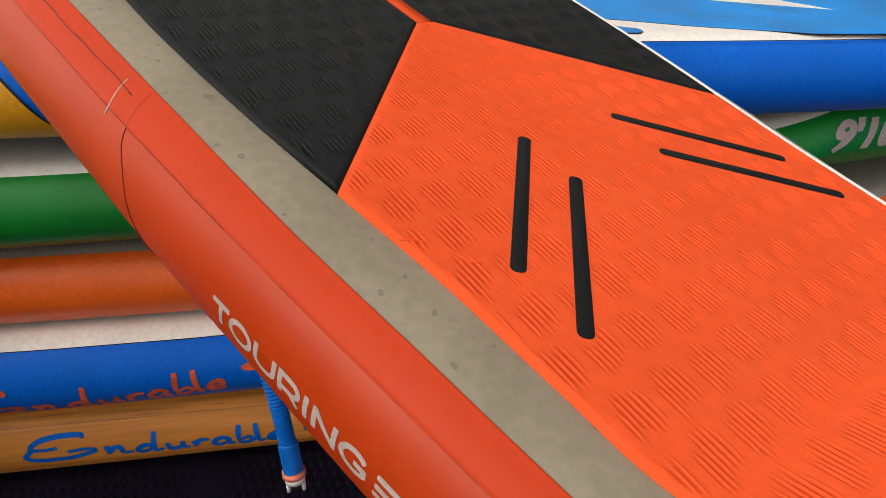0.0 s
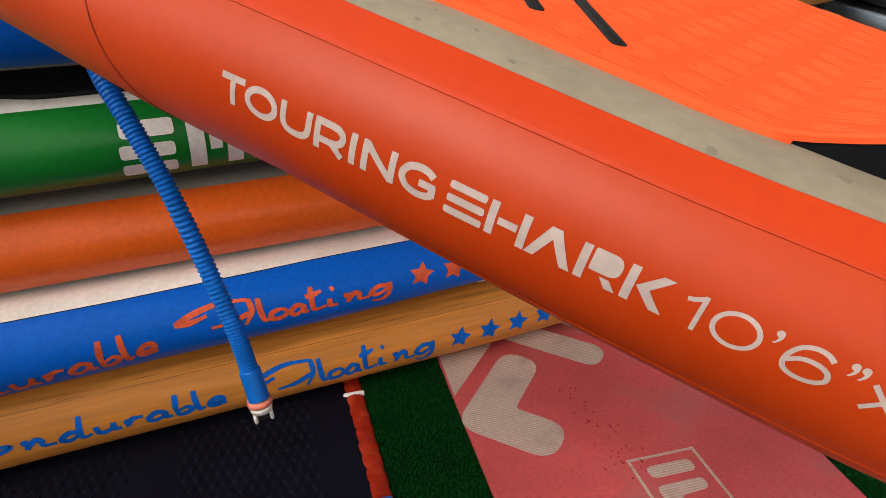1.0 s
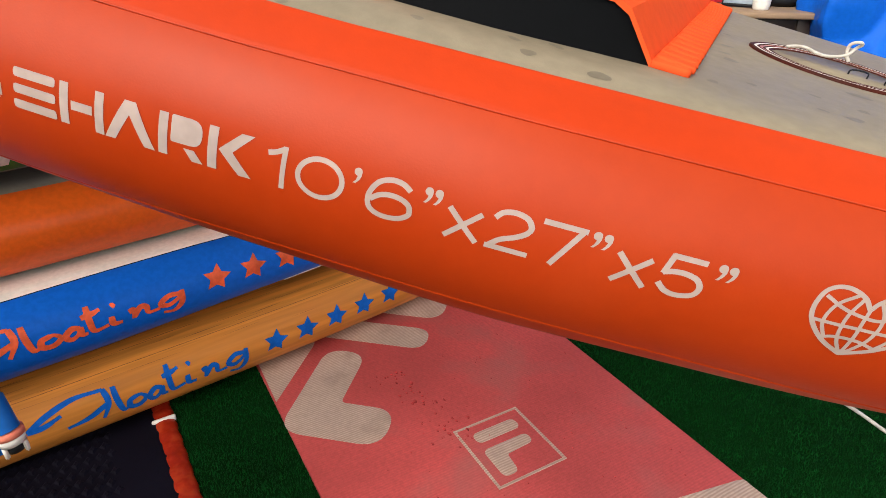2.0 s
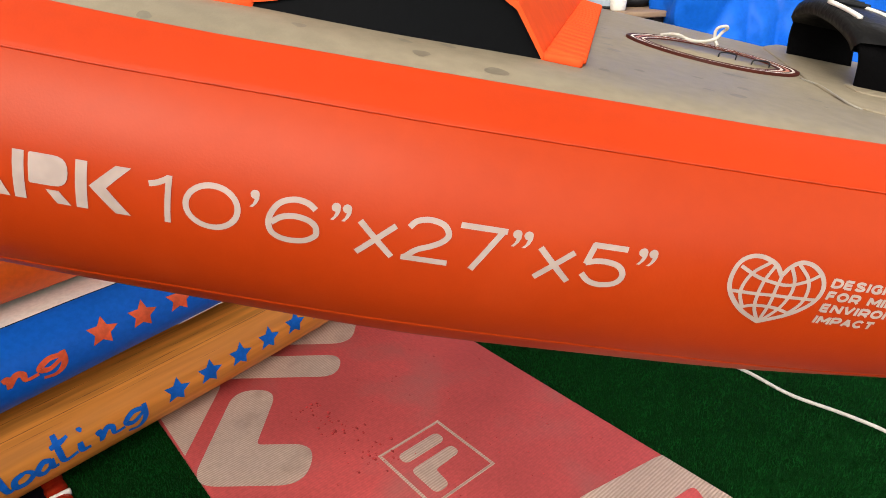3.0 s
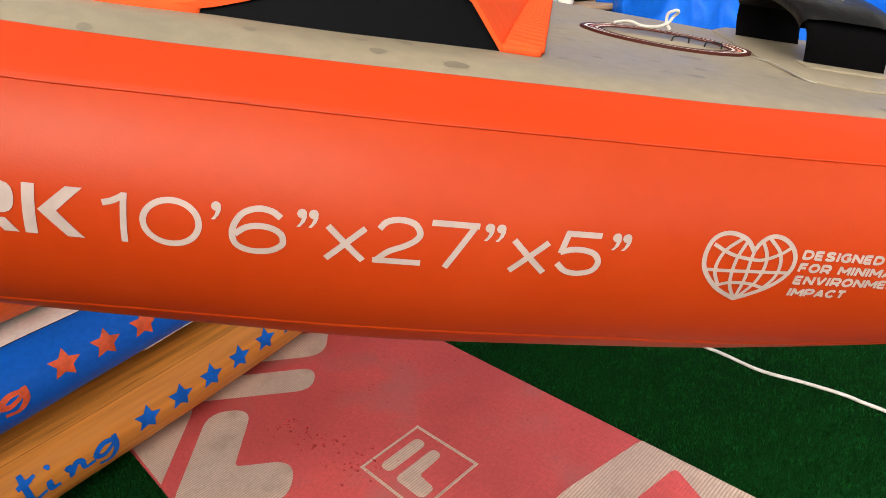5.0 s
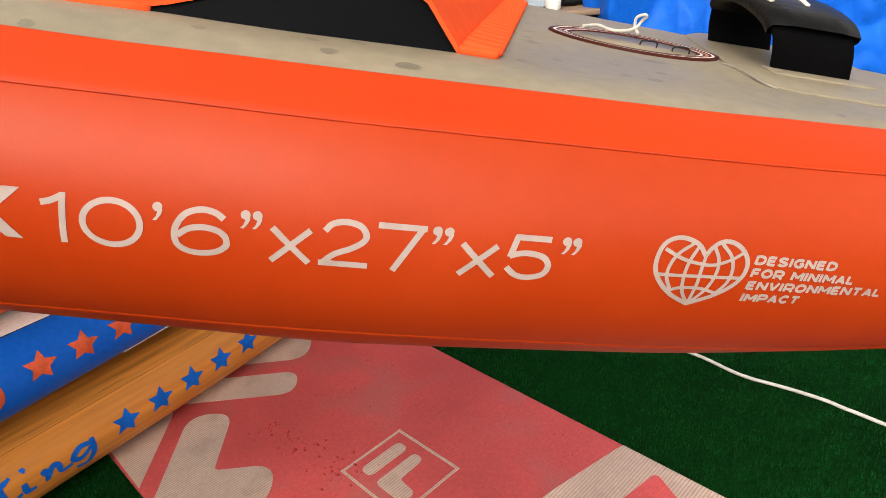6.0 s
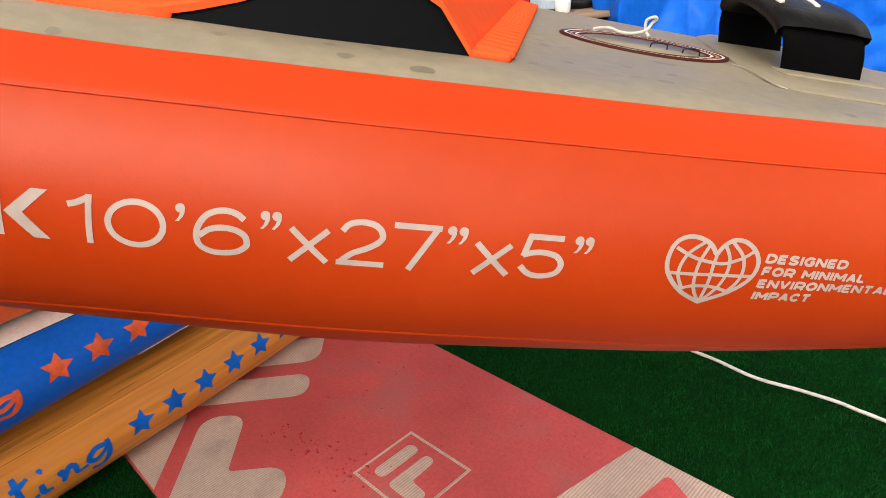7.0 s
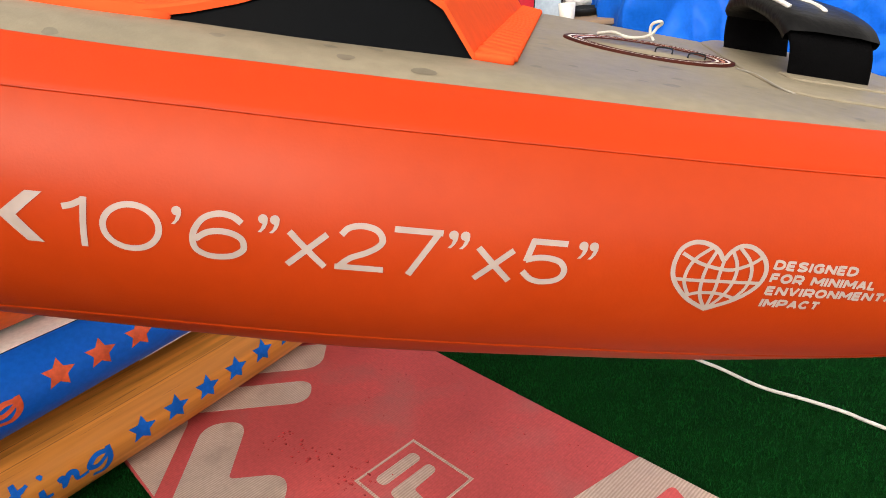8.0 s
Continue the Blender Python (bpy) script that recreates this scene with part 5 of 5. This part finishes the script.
# ---------- navy grip mat beside the stack ----------
NV = Matrix(((0.685, 0.7285, 0, -0.480), (-0.7285, 0.685, 0, 0.478), (0, 0, 1, 0), (0, 0, 0, 1)))
navy = thing("grip_mat", NV, "dark navy rubber grip mat with shiny red foil border on turf", "mat")
part("sheet", slab([(-0.40, -0.85), (0.75, -0.85), (0.75, -0.012), (-0.40, -0.012)], 0, 0.008, 0.002), NAVY, navy)
bm = bmesh.new()
for i in range(46):
    for j in range(42):
        a, b = -0.385 + i * 0.0245, -0.84 + j * 0.0188 + (i % 2) * 0.0094
        if b > -0.10 or -0.43 < b < -0.35:
            continue
        vs = [bm.verts.new((a + x, b + y, z)) for x, y, z in ((-0.0118, 0, 0.008), (0, -0.0088, 0.008), (0.0118, 0, 0.008), (0, 0.0088, 0.008), (-0.006, 0, 0.0112), (0, -0.004, 0.0112), (0.006, 0, 0.0112), (0, 0.004, 0.0112))]
        for f in ((0, 1, 5, 4), (1, 2, 6, 5), (2, 3, 7, 6), (3, 0, 4, 7), (4, 5, 6, 7)):
            bm.faces.new([vs[k] for k in f])
tagged(part("studs", bm, NAVY, navy, "raised diamond studs", smooth=False), kind="stuff")
rows = []
for a in np.linspace(-0.40, 0.75, 260):
    w = 1 + 0.30 * abs(math.sin(a * 95)) + 0.08 * math.sin(a * 57)
    rows.append([(a, -0.012 + 0.020 * math.cos(t) * (1 + 0.04 * math.sin(a * 150)), 0.0005 + 0.010 * w * math.sin(t)) for t in np.linspace(math.pi, 0, 9)])
part("foil_border", grid_mesh(rows), RED_FOIL, navy, "shiny red foil border")
part("border_clip", box((0.007, 0.043, 0.014), (-0.130, -0.012, 0.007), 0.003), PLASTIC_WHITE, navy)
part("border_end", box((0.12, 0.036, 0.016), (0.20, -0.012, 0.008), 0.006), PVC_BLUE, navy)

# ---------- white cable on the turf ----------
cable = thing("cable", Matrix.Translation((0.7037, 0.8578, 0.007)), "thin white cable lying on the turf", "cable")
part("sheath", tube_mesh([Vector(p) - Vector((0.7037, 0.8578, 0)) for p in spline([(0.50, 1.25, 0), (0.60, 1.02, 0), (0.66, 0.915, 0), (0.7037, 0.8578, 0.001), (0.7529, 0.7903, 0), (0.8149, 0.740, 0), (0.8628, 0.6941, 0.001), (0.8913, 0.6604, 0), (0.98, 0.57, 0), (1.2, 0.45, 0)], 10)], 0.0036, 8), CORD_WHITE, cable)

# ---------- blue tarpaulin over a stack of goods ----------
rows = []
for k in range(150):
    z = 1.45 * (1 - k / 149)
    row = []
    for i in range(300):
        f = i / 299
        # round the corner: side, front
        if f < 0.3:
            x, y = 0.74, 2.5 - (f / 0.3) * 0.9
        else:
            x, y = 0.74 + (f - 0.3) / 0.7 * 1.5, 1.6
        q = Vector((x * 2.2, y * 2.2, z * 1.6))
        d = 0.05 * noise.noise(q) + 0.03 * noise.noise(q * 3.1) + 0.035 * abs(noise.noise(q * 5.3 + Vector((3, 1, 7)))) + 0.010 * abs(noise.noise(q * 11))
        flare = 0.05 * (k / 149) ** 2
        row.append((x - (d + flare) * (1 if f < 0.32 else 0.25), y - (d + flare) * (0.1 if f < 0.28 else 1), z))
    rows.append(row)
tarp = thing("tarpaulin", Matrix.Identity(4), "bright blue plastic tarpaulin draped in folds to the ground", "tarpaulin")
part("cover", grid_mesh(rows), TARP, tarp)
part("load", box((1.36, 0.9, 1.40), (1.52, 2.15, 0.70), 0.03), TARP, tarp)

# ---------- low table with clutter ----------
TZ = 0.625
table = thing("table", Matrix.Translation((0.565, 1.95, 0)), "low table with brown wooden top and dark frame", "table")
part("tabletop", box((0.34, 0.62, 0.016), (0, 0, TZ - 0.008), 0.004), TABLE_WOOD, table)
part("apron", box((0.30, 0.012, 0.04), (0, -0.27, TZ - 0.036), 0.003), TABLE_DARK, table)
part("apron", box((0.30, 0.012, 0.04), (0, 0.27, TZ - 0.036), 0.003), TABLE_DARK, table)
for x in (-0.12, 0.12):
    for y in (-0.26, 0.26):
        part("leg", box((0.045, 0.045, TZ - 0.016), (x, y, (TZ - 0.016) / 2), 0.004), TABLE_DARK, table)
part("shelf", box((0.28, 0.56, 0.02), (0, 0, 0.45), 0.003), TABLE_DARK, table)


def lathe(profile, seg=28):
    rows = [[(r * math.cos(a), r * math.sin(a), z) for a in np.linspace(0, 2 * math.pi, seg, endpoint=False)] for r, z in profile]
    bm = grid_mesh(rows, closed=True)
    bmesh.ops.recalc_face_normals(bm, faces=bm.faces)
    return bm


cup = thing("cup", Matrix.Translation((0.575, 1.70, TZ)), "small white plastic cup on the table", "cup")
part("body", lathe([(0.0, 0.0), (0.019, 0.0), (0.021, 0.004), (0.024, 0.046), (0.0225, 0.046), (0.0195, 0.005), (0.0, 0.004)]), PLASTIC_WHITE, cup)
dish = thing("dish", Matrix.Translation((0.645, 1.80, TZ)), "dark shallow dish on the table", "dish")
part("bowl", lathe([(0.0, 0.0), (0.04, 0.0), (0.06, 0.022), (0.063, 0.022), (0.044, 0.004), (0.0, 0.004)]), PLASTIC_DARK, dish)
bagm = bmesh.new()
bmesh.ops.create_icosphere(bagm, subdivisions=4, radius=0.09)
for v in bagm.verts:
    n3 = v.co.normalized()
    v.co = Vector((n3.x * 0.10, n3.y * 0.08, n3.z * 0.065 + 0.058)) * (1 + 0.22 * noise.noise(n3 * 2.4) + 0.12 * noise.noise(n3 * 6))
    v.co.z = max(0.001, v.co.z)
bag = thing("plastic_bag", Matrix.Translation((0.70, 1.93, TZ)), "crumpled white plastic bag on the table", "bag")
part("film", bagm, BAG_WHITE, bag, smooth=False)
tagged(copy_thing(bag, Matrix.Translation((0.60, 1.86, 0.461)) @ pose(0, 0, 0, 0, 0, 70)), "crumpled white plastic bag on the shelf under the table top")
redbox = thing("box", Matrix.Translation((0.475, 1.88, TZ)), "red cardboard box on the table", "box")
part("carton", box((0.16, 0.10, 0.13), (0, 0, 0.065), 0.003), BOX_RED, redbox)
part("lid", box((0.164, 0.104, 0.012), (0, 0, 0.136), 0.003), BOX_RED, redbox)
tab = thing("tablet", Matrix.Translation((0.525, 1.74, TZ)) @ pose(0, 0, 0, 62, 0, -25), "grey tablet leaning on the table", "tablet")
part("case", box((0.085, 0.12, 0.008), (0, 0.06, 0.004), 0.003), PLASTIC_DARK, tab)
part("screen", box((0.075, 0.108, 0.002), (0, 0.06, 0.009), 0.0006), SLAT_GREY, tab)

# ---------- ribbed crates behind the stack ----------
crate = thing("crate", Matrix.Translation((0.146, 1.94, 0)) @ pose(0, 0, 0, 0, 0, -64), "black plastic crate with grey-blue slatted side", "crate")
part("body", box((0.52, 0.11, 0.68), (0.13, 0.06, 0.34), 0.015), PLASTIC_DARK, crate)
part("lid", box((0.54, 0.13, 0.025), (0.13, 0.06, 0.692), 0.008), PLASTIC_DARK, crate)
for i in range(10):
    x0 = 0.006 * i
    part("slat", slab(rounded([(x0, -0.012), (x0 + 0.014, -0.020), (0.385, -0.020), (0.385, 0.008), (x0, 0.008)], 0.003), 0.646 - 0.056 * i - 0.017, 0.646 - 0.056 * i + 0.017, 0.003), SLAT_GREY, crate)
part("handle", tube_mesh(spline([(-0.10, -0.002, 0.655), (-0.092, -0.022, 0.645), (-0.06, -0.026, 0.628), (-0.034, -0.022, 0.618), (-0.028, -0.002, 0.612)], 6), 0.007, 8), SLAT_GREY, crate)

# ---------- blades of turf where they can be told apart ----------
def turf(name, x0, x1, y0, y1, count, seed):
    r = np.random.RandomState(seed)
    x, y = r.uniform(x0, x1, count), r.uniform(y0, y1, count)
    a, lean, h, w = r.uniform(0, 6.283, count), r.uniform(0.1, 0.8, count), r.uniform(0.004, 0.008, count), r.uniform(0.0006, 0.0011, count)
    px, py = -np.sin(a) * w, np.cos(a) * w
    co = np.stack([np.c_[x - px, y - py, 0 * x], np.c_[x + px, y + py, 0 * x], np.c_[x + np.cos(a) * h * lean, y + np.sin(a) * h * lean, h]], 1).reshape(-1, 3)
    me = bpy.data.meshes.new(name)
    me.from_pydata(co.tolist(), [], np.arange(3 * count).reshape(-1, 3).tolist())
    me.materials.append(GRASS)
    tagged(new(name, me), "short dense blades of artificial turf", "turf", kind="stuff")


turf("turf_blades", -0.60, 1.5, 0.0, 1.5, 380000, 1)
